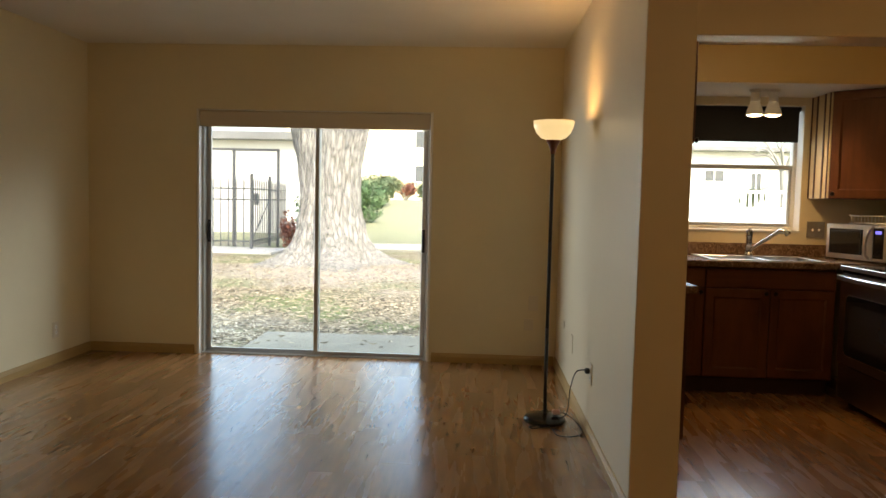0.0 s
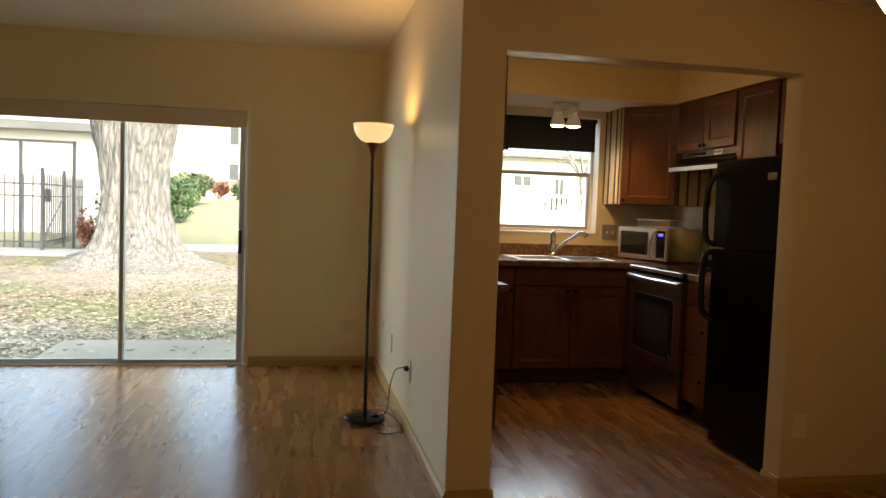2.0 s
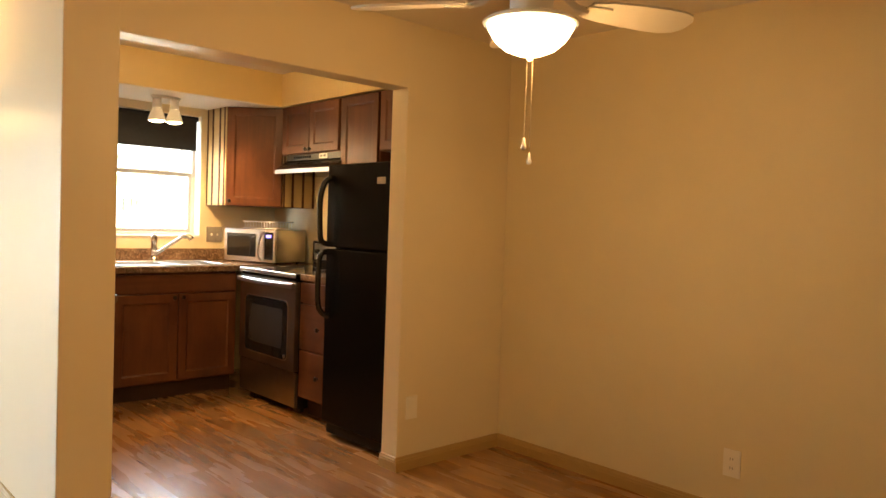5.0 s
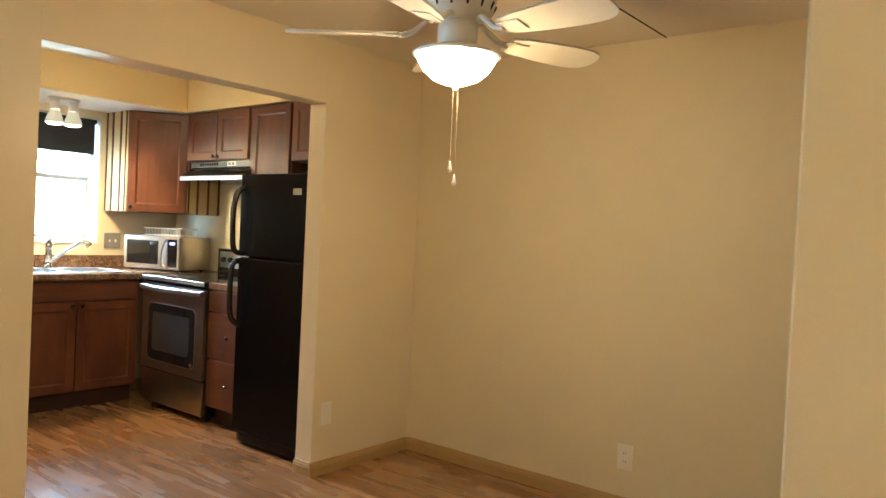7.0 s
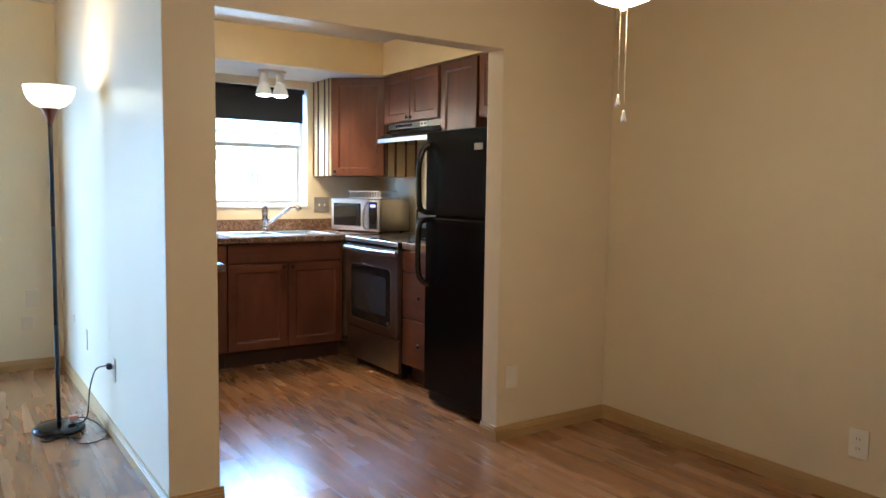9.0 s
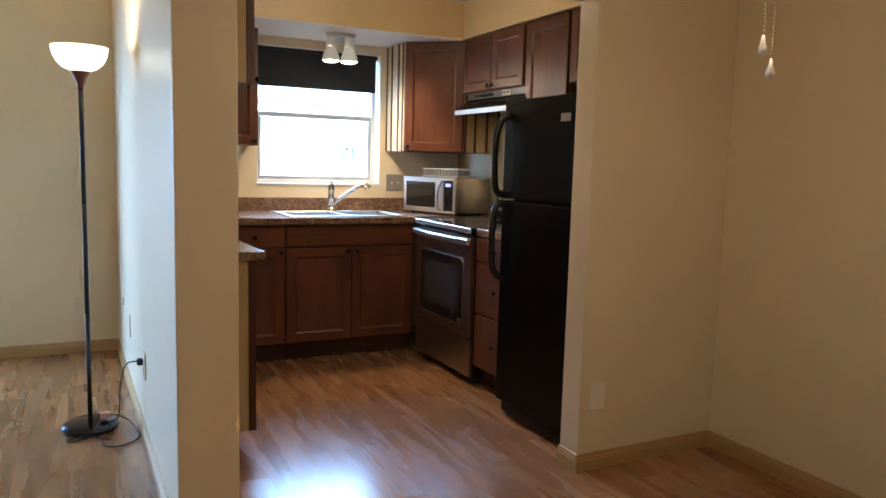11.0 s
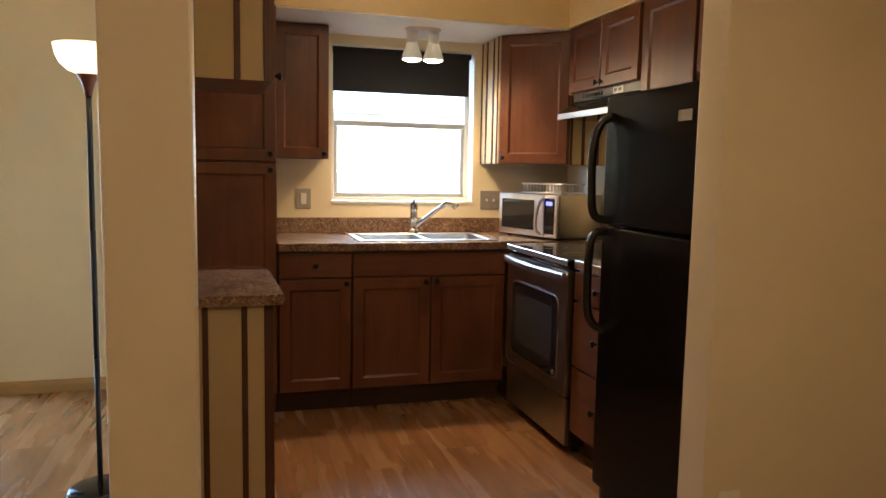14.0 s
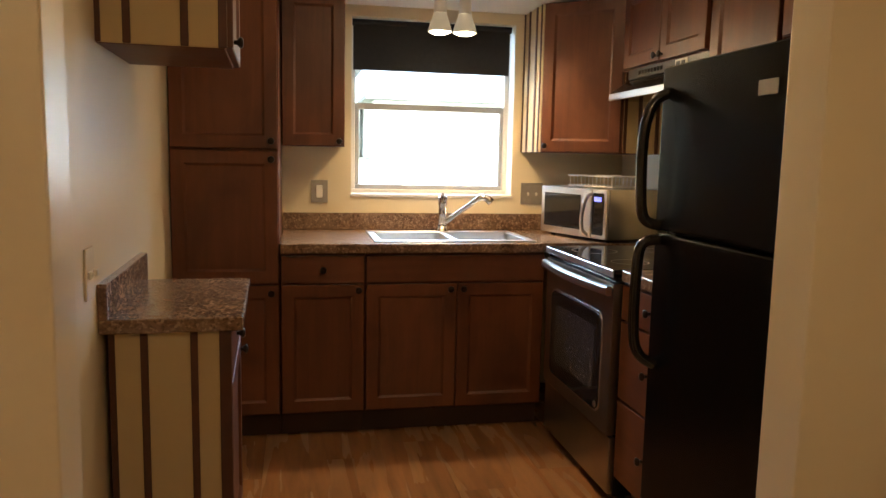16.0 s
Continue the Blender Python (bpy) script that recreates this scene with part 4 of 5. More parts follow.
part("bowl", lathe([(0.137, 1.899), (0.132, 1.882), (0.112, 1.848), (0.08, 1.820), (0.04, 1.804), (0.0, 1.799)], 40), M_FANBOWL, cf, "lit frosted glass bowl", smooth=True)
part("finial", lathe([(0, 1.802), (0.012, 1.802), (0.010, 1.79), (0.0, 1.785)], 14), M_WHITE, cf, smooth=True)
for ang in (-22, 50, 122, 194, 266):
    bm = bmesh.new()
    outline = []
    prof = [(0.20, 0.045), (0.26, 0.06), (0.36, 0.072), (0.46, 0.078), (0.53, 0.074), (0.57, 0.058), (0.59, 0.03)]
    pts = [(r, -w) for r, w in prof] + [(0.593, 0.0)] + [(r, w) for r, w in reversed(prof)]
    up_, dn_ = [bm.verts.new((x_, y_, 0.004)) for x_, y_ in pts], [bm.verts.new((x_, y_, -0.004)) for x_, y_ in pts]
    bm.faces.new(up_)
    bm.faces.new(dn_)
    for k in range(len(pts)):
        j = (k + 1) % len(pts)
        bm.faces.new((up_[k], up_[j], dn_[j], dn_[k]))
    bl = part("blade", bm, M_WHITE, cf, at=RZ(radians(ang), 4, "Z") @ Matrix.Translation((0, 0, 1.972)) @ RZ(radians(-12), 4, "X"))
    ir = tube([(0.06, 0, 0.055), (0.10, 0, 0.045), (0.16, 0, 0.0), (0.20, 0, -0.008)], 0.011, 8)
    box(0.185, 0.275, -0.032, 0.032, -0.010, -0.0045, 0.002, bm=ir)
    part("blade_iron", ir, M_WHITE, bl)
for x_, y_, z_ in ((-0.022, -0.010, 1.545), (0.002, -0.012, 1.502)):
    chn = bmesh.new()
    k = 1.80
    while k > z_:
        lathe([(0, -0.0024), (0.0013, -0.001), (0.0013, 0.001), (0, 0.0024)], 6, chn, Matrix.Translation((x_, y_, k)))
        k -= 0.0075
    pcn = part("pull_chain", chn, M_CHAIN, cf)
    part("pull", lathe([(0, 0.0), (0.003, -0.002), (0.004, -0.012), (0.0085, -0.028), (0.008, -0.034), (0.004, -0.037), (0, -0.038)], 16), M_WHITE, pcn, smooth=True, at=Matrix.Translation((x_, y_, z_)))

# unseen flush lamp on the kitchen ceiling, added to brighten soffit and floor
kl = thing("unseen_kitchen_light", "unseen white flush light added to brighten the kitchen", "ceiling light", at=Matrix.Translation((2.2, 4.55, 2.36)))
part("pan", lathe([(0, 0), (0.15, 0), (0.155, -0.02), (0.14, -0.03), (0, -0.03)], 32), M_SPOT, kl)
part("diffuser", lathe([(0.138, -0.03), (0.125, -0.055), (0.08, -0.075), (0, -0.082)], 32), M_FANBOWL, kl, "lit frosted diffuser", smooth=True)
# unseen fixture for the assumed hall lamp, added behind the walk
hl = thing("unseen_hall_light", "unseen white flush light added behind the walk", "ceiling light", at=Matrix.Translation((-0.5, -0.9, ZL)))
part("pan", lathe([(0, 0), (0.15, 0), (0.155, -0.02), (0.14, -0.03), (0, -0.03)], 32), M_SPOT, hl)
part("diffuser", lathe([(0.138, -0.03), (0.125, -0.055), (0.08, -0.075), (0, -0.082)], 32), M_FANBOWL, hl, "lit frosted diffuser", smooth=True)

# ---- outdoors ----
def litter_ground(name):
    n = Nodes(name)
    p = n.coords()
    v = n.add("TexVoronoi", Vector=n.add("Mapping", Vector=p, Scale=(1, 0.6, 1)).outputs[0], Scale=30.0)
    g = n.add("SeparateColor", Color=v.outputs["Color"]).outputs[0]
    leaf = n.ramp(g, (0.0, (0.035, 0.024, 0.014)), (0.3, (0.135, 0.10, 0.058)), (0.6, (0.22, 0.18, 0.115)), (0.9, (0.33, 0.285, 0.205)))
    grass = n.ramp(n.noise(p, 22, 6, 0.7), (0.3, (0.06, 0.085, 0.02)), (0.7, (0.18, 0.22, 0.07)))
    dirt = n.ramp(n.noise(p, 30, 6, 0.7), (0.3, (0.19, 0.165, 0.14)), (0.7, (0.40, 0.36, 0.32)))
    patch = n.noise(p, 0.55, 5, 0.6)
    c = n.mix(n.ramp(patch, (0.46, grey(0.0)), (0.58, grey(0.75))), leaf, grass)
    c = n.mix(n.ramp(n.noise(p, 0.32, 4, 0.5), (0.52, grey(0.0)), (0.64, grey(0.75))), c, dirt)
    bare = n.add("VectorMath", i0=n.add("Mapping", Vector=p, Scale=(0.62, 1, 1)).outputs[0], i1=(-1.2, 14.0, 0))
    bare.operation = "DISTANCE"
    rim = n.add("Math", i0=bare.outputs["Value"], i1=n.noise(p, 1.6, 6, 0.7))
    near = n.add("MapRange", Value=rim.outputs[0])
    for slot, amount in ((1, 1.3), (2, 3.0), (3, 0.9), (4, 0.0)):
        near.inputs[slot].default_value = amount
    c = n.mix(near.outputs[0], c, dirt)
    far = n.add("MapRange", Value=n.add("SeparateXYZ", Vector=p).outputs[1])
    far.inputs[1].default_value, far.inputs[2].default_value = 19.0, 25.0
    c = n.mix(far.outputs[0], c, n.ramp(n.noise(p, 9.0, 9, 0.78), (0.36, (0.10, 0.115, 0.055)), (0.5, (0.27, 0.28, 0.17)), (0.66, (0.44, 0.42, 0.31))))
    n.set(Base_Color=c, Roughness=0.9)
    return n.bump(v.outputs["Distance"], 0.6, 0.03).m


def bark(name):
    n = Nodes(name)
    p = n.coords((8.5, 8.5, 1.5))
    bent = n.add("VectorMath", i0=p, i1=n.add("TexNoise", Vector=p, Scale=1.4, Detail=4).outputs["Color"]).outputs[0]
    r = n.add("TexVoronoi", Vector=bent, Scale=1.25)
    r.feature = "DISTANCE_TO_EDGE"
    e = r.outputs["Distance"]
    c = n.ramp(e, (0.0, (0.03, 0.028, 0.026)), (0.07, (0.11, 0.104, 0.098)), (0.15, (0.26, 0.25, 0.237)), (0.3, (0.31, 0.298, 0.283)))
    flake = n.noise(n.coords((22, 22, 6)), 1.5, 8, 0.75)
    c = n.mix(0.42, c, n.ramp(flake, (0.36, (0.04, 0.037, 0.034)), (0.55, (0.40, 0.385, 0.365))))
    n.set(Base_Color=c, Roughness=0.9)
    return n.bump(n.mix(0.4, e, flake), 1.0, 0.08).m


def leafy(name, dark, light):
    n = Nodes(name)
    r = n.add("NewGeometry").outputs["Random Per Island"]
    n.set(Base_Color=n.ramp(r, (0.0, dark), (0.7, light), (1.0, tuple(c * 1.3 for c in light))), Roughness=0.55)
    n.b.inputs["Subsurface Weight"].default_value = 0.0
    return n.m


M_GROUND = litter_ground("leaf_strewn_ground")
M_CONC = paint("weathered_concrete", (0.235, 0.21, 0.165), 0.85, 0.18, 0.5)
M_PATH = paint("pale_concrete", (0.42, 0.40, 0.37), 0.85, 0.1, 0.4)
M_BARK = bark("furrowed_bark")
M_PALE = plain("pale_smooth_bark", (0.34, 0.32, 0.29), 0.85, 0, 0.3, 6, 0.4)
M_LEAF = leafy("shrub_leaf", (0.035, 0.075, 0.03), (0.105, 0.185, 0.08))
M_OLIVE = leafy("olive_leaf", (0.035, 0.055, 0.025), (0.10, 0.135, 0.06))
M_RED = leafy("red_leaf", (0.09, 0.025, 0.018), (0.22, 0.075, 0.045))
M_DRY = leafy("dry_leaf", (0.08, 0.055, 0.032), (0.36, 0.30, 0.21))
M_IRON = plain("black_painted_iron", (0.11, 0.112, 0.118), 0.5, 0.2)
M_STUCCO = paint("white_stucco", (0.74, 0.73, 0.68), 0.9, 0.06, 0.5)
M_YELLOW = paint("pale_yellow_stucco", (0.74, 0.67, 0.46), 0.9, 0.06, 0.5)
M_ROOF = plain("grey_roof_edge", (0.22, 0.22, 0.22), 0.8, 0, 0.2, 3)
M_DARKW = plain("dark_window", (0.10, 0.11, 0.12), 0.15, 0, 0.1, 2, 0.0)
M_VINYL = plain("white_vinyl", (0.80, 0.80, 0.78), 0.45, 0, 0.03)


def ground_z(y):
    t = min(1, max(0, (y - 20) / 24))
    return -0.12 + 1.35 * t * t * (3 - 2 * t)


bm = bmesh.new()
ys = [YX - 0.02 + 0.5 * k for k in range(90)] + [60, 90, 150, 300, 700, 1500]
xs = [-1500, -400, -120, -60, -30] + [-15 + 1.0 * k for k in range(36)] + [30, 60, 120, 400, 1500]
grid = [[bm.verts.new((x_, y_, ground_z(y_) + (0.03 * noise.noise((x_ * 0.5, y_ * 0.5, 0)) if 8 < y_ < 40 and abs(x_) < 25 else 0))) for x_ in xs] for y_ in ys]
for r0, r1 in zip(grid, grid[1:]):
    for k in range(len(xs) - 1):
        bm.faces.new((r0[k], r0[k + 1], r1[k + 1], r1[k]))
structure("ground", bm, M_GROUND, "leaf-strewn patchy grass ground", "ground")
bm = bmesh.new()
f = [bm.verts.new(v) for v in ((-1500, -1500, -0.16), (1500, -1500, -0.16), (1500, YX, -0.16), (-1500, YX, -0.16))]
bm.faces.new(f)
structure("ground_behind", bm, M_GROUND, "plain ground round the building", "ground")
structure("patio_slab", box(-1.62, 0.9, YX + 0.002, 7.55, -0.22, -0.045, 0.012, seg=2), M_CONC, "weathered grey concrete slab outside the door", "pavement")
structure("garden_path", box(-3.9, 14, 20.9, 22.3, -0.3, -0.05, 0.01), M_PATH, "pale concrete garden path", "pavement")
structure("fence_path", box(-12, -4.6, 17.9, 19.6, -0.3, -0.07, 0.01), M_PATH, "pale concrete strip along the iron fence", "pavement")

# dry leaves on the ground near the slab
random.seed(11)
verts, faces = [], []
for _ in range(13000):
    u = random.random()
    y_ = 6.9 + 10.0 * u ** 1.25
    x_ = random.uniform(-1.0, 1.0) * (1.6 + (y_ - 6.4) * 0.42) - 0.9 - (y_ - 6.4) * 0.06
    if -1.64 < x_ < 0.92 and y_ < 7.57 and random.random() < 0.97:
        continue
    z_ = ground_z(y_) + 0.012 + 0.02 * random.random() + (0.06 if -1.62 < x_ < 0.9 and y_ < 7.55 else 0)
    s, a = random.uniform(0.014, 0.03), random.uniform(0, 6.28)
    ca, sa = math.cos(a), math.sin(a)
    i = len(verts)
    for px, py, pz in ((-s * 1.6, 0, random.uniform(0, 0.02)), (0, -s * 0.6, 0), (s * 1.6, 0, random.uniform(0, 0.02)), (0, s * 0.6, random.uniform(0, 0.012))):
        verts.append((x_ + ca * px - sa * py, y_ + sa * px + ca * py, z_ + pz))
    faces.append((i, i + 1, i + 2, i + 3))
me = bpy.data.meshes.new("leaf_litter")
me.from_pydata(verts, [], faces)
me.materials.append(M_DRY)
tagged(new("leaf_litter", me), "dry tan oak leaves scattered on the grass", "leaves", kind="stuff")


def leaf_clump(center, radii, count, size, seed, bm_lists, lump=0.35):
    """Many small leaf quads filling a lumpy ellipsoid."""
    rnd = random.Random(seed)
    v, f = bm_lists
    for _ in range(count):
        d = Vector((rnd.gauss(0, 1), rnd.gauss(0, 1), rnd.gauss(0, 1))).normalized()
        rr = (0.55 + 0.45 * rnd.random()) * (1 + lump * noise.noise(d * 2.3 + Vector((seed, 0, 0))))
        p = Vector(center) + Vector((d.x * radii[0], d.y * radii[1], d.z * radii[2])) * rr
        n_ = (d + Vector((rnd.uniform(-1, 1), rnd.uniform(-1, 1), rnd.uniform(-0.3, 1)))).normalized()
        t_ = n_.cross(Vector((rnd.uniform(-1, 1), rnd.uniform(-1, 1), rnd.uniform(-1, 1)))).normalized()
        w_ = n_.cross(t_)
        s = size * rnd.uniform(0.6, 1.3)
        i = len(v)
        v.extend([p - t_ * s, p - w_ * s * 0.45, p + t_ * s, p + w_ * s * 0.45])
        f.append((i, i + 1, i + 2, i + 3))


def leaf_part(name, lists, mat, parent, label=""):
    me = bpy.data.meshes.new(name)
    me.from_pydata([tuple(p) for p in lists[0]], [], lists[1])
    return part(name, me, mat, parent, label)


def shrub(name, label, x, y, w, d, h, mat, count, size, seed):
    s = thing(name, label, "shrub", at=Matrix.Translation((x, y, ground_z(y))))
    st = bmesh.new()
    rnd = random.Random(seed)
    for k in range(7):
        a = k * 0.9
        tube([(0.05 * math.cos(a), 0.05 * math.sin(a), -0.03), (w * 0.2 * math.cos(a), d * 0.2 * math.sin(a), h * 0.4), (w * 0.34 * math.cos(a), d * 0.34 * math.sin(a), h * 0.75)], [0.03, 0.018, 0.008], 5, st)
    part("stems", st, M_BARK, s)
    L = ([], [])
    for k in range(9):
        cx, cy, cz = rnd.uniform(-0.32, 0.32) * w, rnd.uniform(-0.32, 0.32) * d, rnd.uniform(0.24, 0.74) * h
        leaf_clump((cx, cy, cz), (w * 0.27, d * 0.27, h * 0.30), count // 9, size, seed * 31 + k, L)
    leaf_part("foliage", L, mat, s)
    return s


# the great oak
TX, TY = -2.78, 16.0
oak = thing("oak_tree", "massive oak tree with furrowed grey bark and flared roots", "tree", at=Matrix.Translation((TX, TY, -0.12)))
bm = bmesh.new()
prof = [(-0.1, 1.75), (0.04, 1.25), (0.16, 0.99), (0.36, 0.81), (0.7, 0.68), (1.1, 0.60), (1.6, 0.56), (2.1, 0.59), (2.6, 0.67), (3.1, 0.76), (3.7, 0.84), (4.3, 0.70)]
N, rings = 120, []
dense = []
for (z0, r0), (z1, r1) in zip(prof, prof[1:]):
    st = max(2, int((z1 - z0) / 0.045))
    dense += [(z0 + (z1 - z0) * k / st, r0 + (r1 - r0) * k / st) for k in range(st)]
for z_, r_ in dense:
    ring = []
    for k in range(N):
        a = 2 * math.pi * k / N
        lobes = 1 + (0.06 + 0.45 * max(0.0, 0.6 - z_) ** 1.5) * math.sin(5 * a + 1.2) + 0.10 * max(0, 0.6 - z_) * math.sin(9 * a) + 0.035 * math.sin(3 * a + z_)
        lobes += 0.10 * math.exp(-((z_ - 3.2) / 0.8) ** 2) * math.cos(2 * a)
        furrow = abs(noise.noise((math.cos(a) * 5.5, math.sin(a) * 5.5, z_ * 1.1))) + 0.5 * abs(noise.noise((math.cos(a) * 13, math.sin(a) * 13, z_ * 3.0)))
        rr = r_ * lobes - 0.012 + 0.11 * furrow
        ring.append(bm.verts.new((rr * math.cos(a) - 0.015 * max(0, z_) ** 1.2, rr * math.sin(a), z_)))
    rings.append(ring)
for a_, c_ in zip(rings, rings[1:]):
    for k in range(N):
        bm.faces.new((a_[k], a_[(k + 1) % N], c_[(k + 1) % N], c_[k]))
bm.faces.new(rings[-1])
part("trunk", bm, M_BARK, oak, smooth=True)
L = ([], [])
rnd = random.Random(5)
for k in range(7):
    a = 2 * math.pi * k / 7 + 0.4
    e = Vector((math.cos(a) * rnd.uniform(3.5, 5.5), math.sin(a) * rnd.uniform(3.5, 5.5), rnd.uniform(7.0, 9.5)))
    s = Vector((0.45 * math.cos(a), 0.45 * math.sin(a), 3.5))
    m_ = s.lerp(e, 0.5) + Vector((0, 0, 0.9))
    pts = curve_pts([s, m_, e], 6)
    part("limb", tube(pts, [0.42 * (1 - 0.85 * i / (len(pts) - 1)) for i in range(len(pts))], 10), M_BARK, oak, smooth=True)
    for j in range(4):
        p0 = pts[4 + 2 * j]
        q = p0 + Vector((rnd.uniform(-1.8, 1.8), rnd.uniform(-1.8, 1.8), rnd.uniform(0.4, 1.8)))
        part("branch", tube([p0, p0.lerp(q, 0.5) + Vector((0, 0, 0.2)), q], [0.10, 0.06, 0.02], 6), M_BARK, oak)
        leaf_clump(q, (1.3, 1.3, 0.8), 330, 0.085, k * 10 + j, L)
leaf_part("crown", L, M_OLIVE, oak)

# iron fence with a gate
fe = thing("iron_fence", "black iron picket fence with pointed pickets and gate", "fence")
FZ = -0.10


def fence_run(p0, p1, step, hgt=1.82):
    a, c = Vector((*p0, 0)), Vector((*p1, 0))
    length = (c - a).length
    cnt = int(length / step)
    for z_ in (0.22, 1.28, 1.56):
        part("rail", tube([a + Vector((0, 0, FZ + z_)), c + Vector((0, 0, FZ + z_))], 0.019, 6), M_IRON, fe)
    for k in range(1, cnt):
        p = a.lerp(c, k / cnt)
        part("picket", picket, None, fe, at=Matrix.Translation((p.x, p.y, FZ)))
    for p in (a,):
        part("post", box(p.x - 0.032, p.x + 0.032, p.y - 0.032, p.y + 0.032, FZ - 0.05, FZ + hgt + 0.12, 0.008), M_IRON, fe)


picket = mesh_of(tube([(0, 0, 0.08), (0, 0, 1.74), (0, 0, 1.85)], [0.016, 0.016, 0.003], 6), "picket")
picket.materials.append(M_IRON)
fence_run((-8.8, 18.95), (-5.42, 18.95), 0.19)
fence_run((-5.42, 18.95), (-5.55, 21.0), 0.2)
fence_run((-5.55, 21.0), (-5.85, 23.9), 0.22)
part("gate_brace", tube([(-5.43, 19.1, FZ + 0.3), (-5.54, 20.9, FZ + 1.25)], 0.016, 6), M_IRON, fe)
part("latch_box", box(-5.50, -5.42, 19.35, 19.55, FZ + 1.15, FZ + 1.45, 0.01), M_IRON, fe)
gf = thing("gate_frame", "tall dark steel frame standing before the white annex", "frame")
for x_ in (-8.3, -6.42, -5.18):
    part("post", box(x_ - 0.035, x_ + 0.035, 20.5, 20.57, -0.15, 2.52, 0.005), M_IRON, gf)
part("beam", box(-8.4, -5.14, 20.495, 20.575, 2.52, 2.58, 0.005), M_IRON, gf)

an = thing("annex_building", "low white stucco annex with flat grey roof edge", "building")
part("wall", box(-18, -5.85, 25.0, 31.0, -0.1, 3.15), M_STUCCO, an)
part("roof", box(-18.3, -5.55, 24.6, 31.3, 3.15, 3.42, 0.02), M_ROOF, an)

def building(name, label, x0, x1, y, z0, z1, mat, wins):
    h = thing(name, label, "building")
    part("wall", box(x0, x1, y, y + 9, z0, z1), mat, h)
    part("roof", box(x0 - 0.5, x1 + 0.5, y - 0.6, y + 9.5, z1, z1 + 0.25, 0.03), M_ROOF, h)
    for x_, z_, w, hh in wins:
        wf_ = box(x_ - w / 2 - 0.06, x_ + w / 2 + 0.06, y - 0.05, y - 0.001, z_ - 0.06, z_, 0.01)
        box(x_ - w / 2 - 0.06, x_ + w / 2 + 0.06, y - 0.05, y - 0.001, z_ + hh, z_ + hh + 0.06, 0.01, bm=wf_)
        for xx in (x_ - w / 2 - 0.06, x_ - 0.03, x_ + w / 2):
            box(xx, xx + 0.06, y - 0.05, y - 0.001, z_, z_ + hh, 0.01, bm=wf_)
        wo = part("window", wf_, M_VINYL, h)
        for s_ in (-1, 1):
            part("pane", box(min(x_ + s_ * 0.03, x_ + s_ * w / 2), max(x_ + s_ * 0.03, x_ + s_ * w / 2), y - 0.02, y - 0.001, z_, z_ + hh), M_DARKW, wo)
    return h


yb = building("apartment_building", "pale yellow two-storey apartment house with small windows", -12, 5.0, 46.0, 1.0, 6.4, M_YELLOW,
              [(-3.2, 4.48, 1.1, 1.0), (-3.2, 2.4, 1.1, 0.95), (2.4, 4.15, 1.0, 1.0), (2.4, 2.2, 1.0, 1.0)])
part("downpipe", tube([(-7.2, 45.9, 1.0), (-7.2, 45.9, 6.3)], 0.06, 8), M_STUCCO, yb)
building("white_house", "low white house with a grey roof seen beyond the white fence", 5.5, 34, 40.0, 0.9, 4.15, M_STUCCO,
         [(9.25, 2.6, 1.5, 0.8), (12.55, 2.6, 0.95, 0.55), (14.7, 2.0, 0.5, 1.05), (22.0, 2.3, 1.3, 1.1)])

shrub("green_hedge", "bright green leafy shrub beside the oak", -4.15, 29.0, 2.1, 2.0, 1.95, M_LEAF, 7000, 0.065, 3)
shrub("olive_hedge", "clipped dark green hedge on the lawn", -5.0, 36.5, 2.8, 2.2, 1.7, M_OLIVE, 3600, 0.09, 4)
shrub("brown_shrub", "sparse reddish brown shrub by the house", -3.95, 42.5, 1.4, 1.4, 1.2, M_RED, 700, 0.09, 6)
shrub("olive_hedge", "rounded olive green shrub by the house", -2.2, 43.0, 2.2, 1.8, 1.6, M_OLIVE, 2400, 0.09, 7)
shrub("olive_hedge", "rounded olive shrub before the white house", 14.0, 38.2, 1.3, 1.1, 1.45, M_OLIVE, 1500, 0.07, 12)
shrub("red_shrub", "red-leaved shrub between fence and oak", -4.62, 20.2, 0.8, 0.7, 1.05, M_RED, 700, 0.06, 8)
shrub("green_shrub", "small green shrub behind the red one", -4.75, 22.5, 0.9, 0.9, 1.75, M_LEAF, 700, 0.07, 9)

wf2 = thing("vinyl_fence", "white vinyl fence with a row of balusters on top", "fence")
for k in range(9):
    x_ = 4.2 + k * 1.5
    part("post", box(x_ - 0.06, x_ + 0.06, 19.94, 20.06, -0.13, 1.80, 0.01), M_VINYL, wf2)
    if k < 8:
        part("panel", box(x_ + 0.06, x_ + 1.44, 19.98, 20.02, -0.05, 1.20), M_VINYL, wf2)
        part("rail", box(x_ + 0.06, x_ + 1.44, 19.96, 20.04, 1.2005, 1.28, 0.01), M_VINYL, wf2)
        part("rail", box(x_ + 0.06, x_ + 1.44, 19.96, 20.04, 1.64, 1.72, 0.01), M_VINYL, wf2)
        for j in range(9):
            part("baluster", box(x_ + 0.14 + j * 0.145, x_ + 0.20 + j * 0.145, 19.98, 20.02, 1.2805, 1.6395), M_VINYL, wf2)

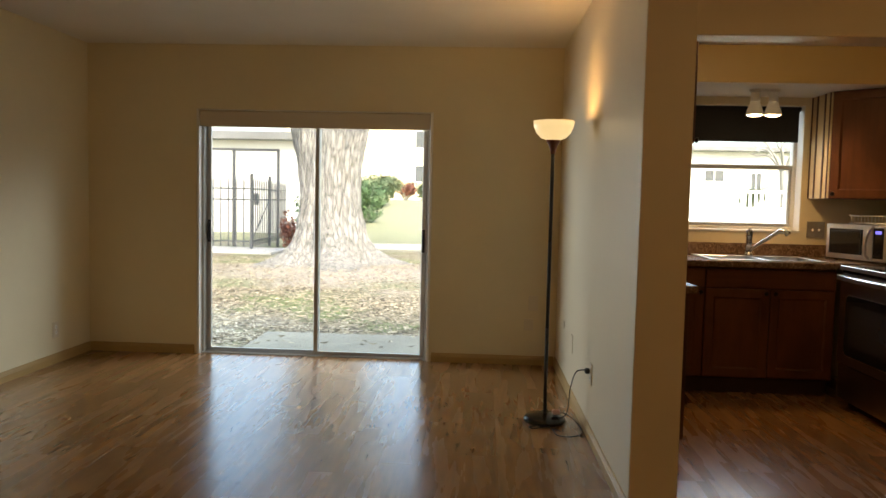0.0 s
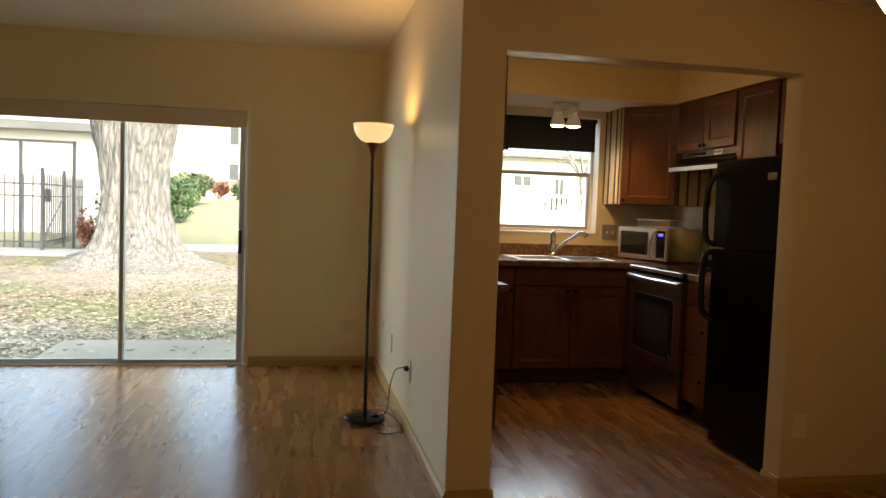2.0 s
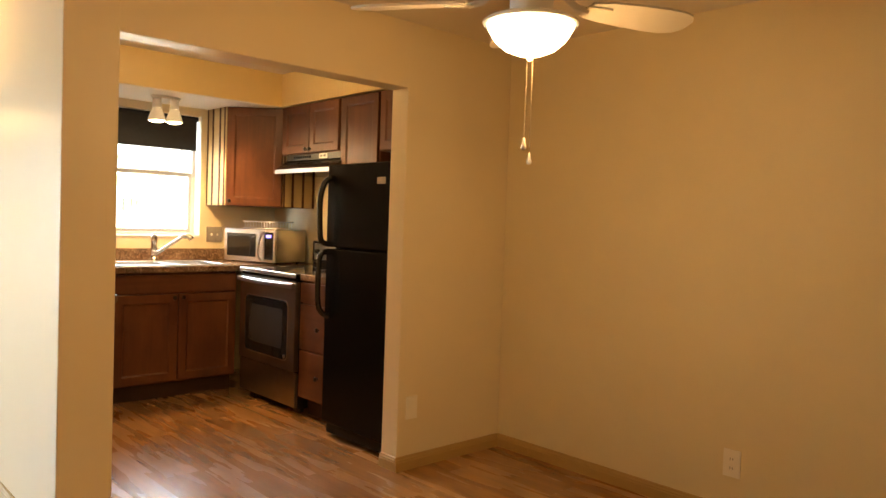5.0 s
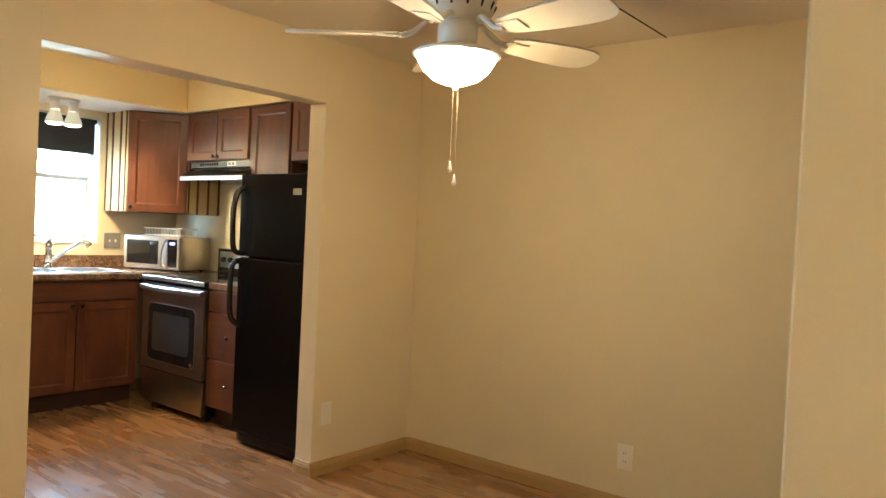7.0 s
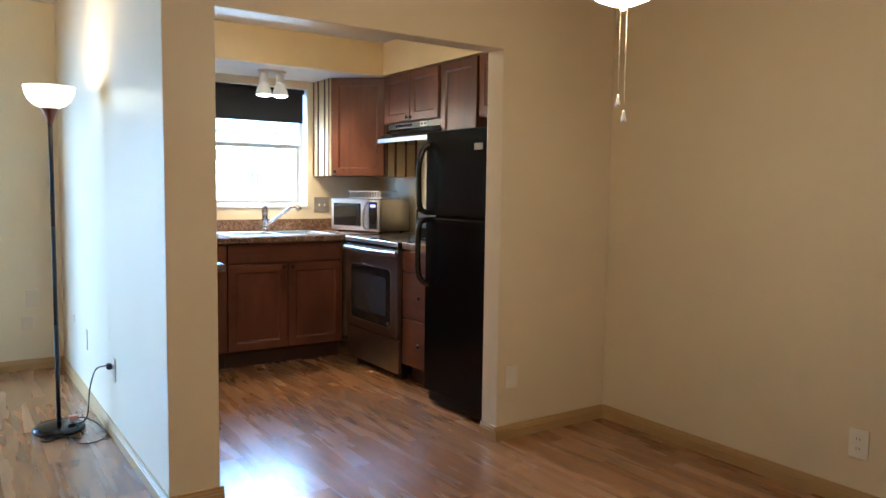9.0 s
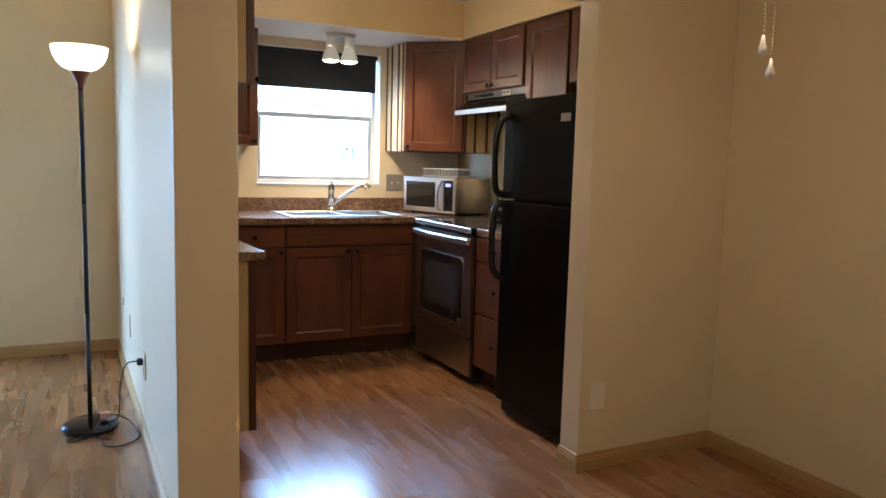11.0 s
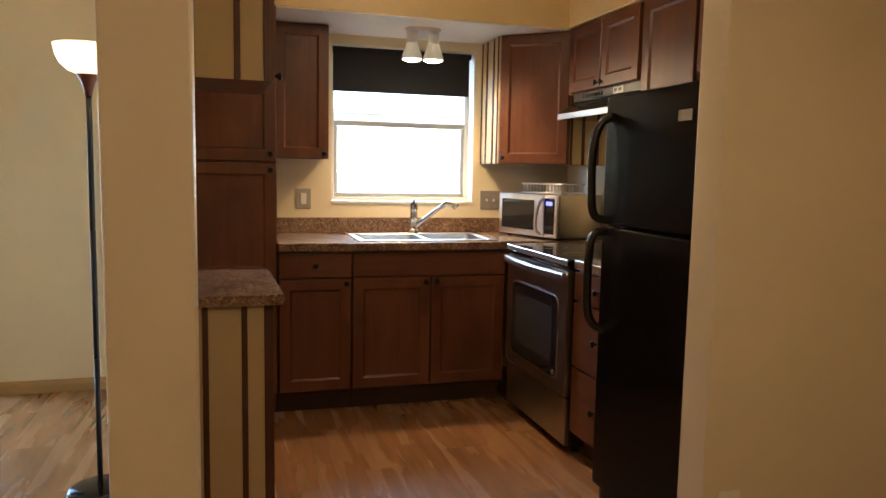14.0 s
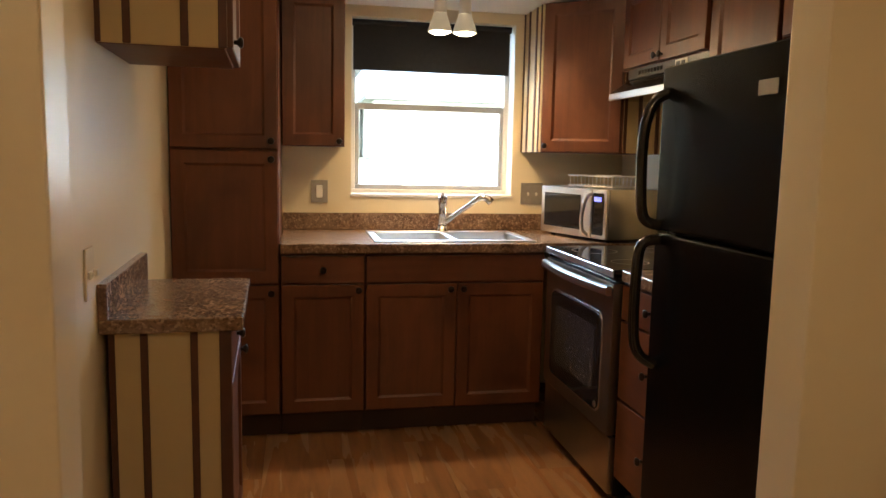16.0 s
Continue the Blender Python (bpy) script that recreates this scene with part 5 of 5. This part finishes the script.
bt = thing("bare_tree", "small bare tree with twisting grey branches", "tree", at=Matrix.Translation((12.55, 31.0, ground_z(31))))
part("trunk", tube(curve_pts([(0, 0, -0.1), (0.05, 0, 1.2), (-0.05, 0, 2.3)], 5), [0.2, 0.19, 0.18, 0.17, 0.165, 0.16, 0.155, 0.15, 0.15, 0.14, 0.13], 10), M_PALE, bt)
rnd = random.Random(9)
for k in range(9):
    a = k * 0.7
    s = Vector((0, 0, 1.9 + 0.05 * k))
    e = Vector((math.cos(a) * rnd.uniform(1.2, 2.4), math.sin(a) * rnd.uniform(1.0, 2.0), rnd.uniform(2.9, 4.6)))
    pts = curve_pts([s, s.lerp(e, 0.4) + Vector((0, 0, 0.4)), s.lerp(e, 0.75) + Vector((0, 0, 0.1)), e], 4)
    part("branch", tube(pts, [0.06 * (1 - 0.85 * i / (len(pts) - 1)) for i in range(len(pts))], 6), M_PALE, bt)
    for j in range(3):
        p0 = pts[5 + 2 * j]
        q = p0 + Vector((rnd.uniform(-0.8, 0.8), rnd.uniform(-0.6, 0.6), rnd.uniform(0.1, 0.9)))
        part("twig", tube([p0, p0.lerp(q, 0.5) + Vector((0, 0, 0.12)), q], [0.022, 0.013, 0.005], 5), M_PALE, bt)

# ---- floor boards ----
BW, BL = 0.192, 1.22
random.seed(4)


def plank_data(w, l, cache={}):
    key = (round(w, 3), round(l, 3))
    if key not in cache:
        bm = bmesh.new()
        c = 0.00015
        lo = [bm.verts.new((x * w / 2, y * l / 2, -0.006)) for x, y in ((-1, -1), (1, -1), (1, 1), (-1, 1))]
        md = [bm.verts.new((x * w / 2, y * l / 2, -c)) for x, y in ((-1, -1), (1, -1), (1, 1), (-1, 1))]
        hi = [bm.verts.new((x * (w / 2 - c), y * (l / 2 - c), 0)) for x, y in ((-1, -1), (1, -1), (1, 1), (-1, 1))]
        for k in range(4):
            j = (k + 1) % 4
            bm.faces.new((lo[k], lo[j], md[j], md[k]))
            bm.faces.new((md[k], md[j], hi[j], hi[k]))
        bm.faces.new(hi)
        me = mesh_of(bm, "plank")
        me.materials.append(M_FLOOR)
        cache[key] = me
    return cache[key]


floor = thing("floor", "brown streaked laminate plank floor", "floor", kind="structure")
x = XL
row = 0
while x < XRK:
    w = min(BW, XRK - x)
    y = YB - (row * 0.437 % 1.0) * BL
    while y < YF + 0.03:
        a, c = max(y, YB), min(y + BL, YF + 0.03)
        if c - a > 0.02:
            part("plank", plank_data(w - 0.0002, c - a - 0.0002), None, floor, at=Matrix.Translation((x + w / 2, (a + c) / 2, 0)))
        y += BL
    x += BW
    row += 1
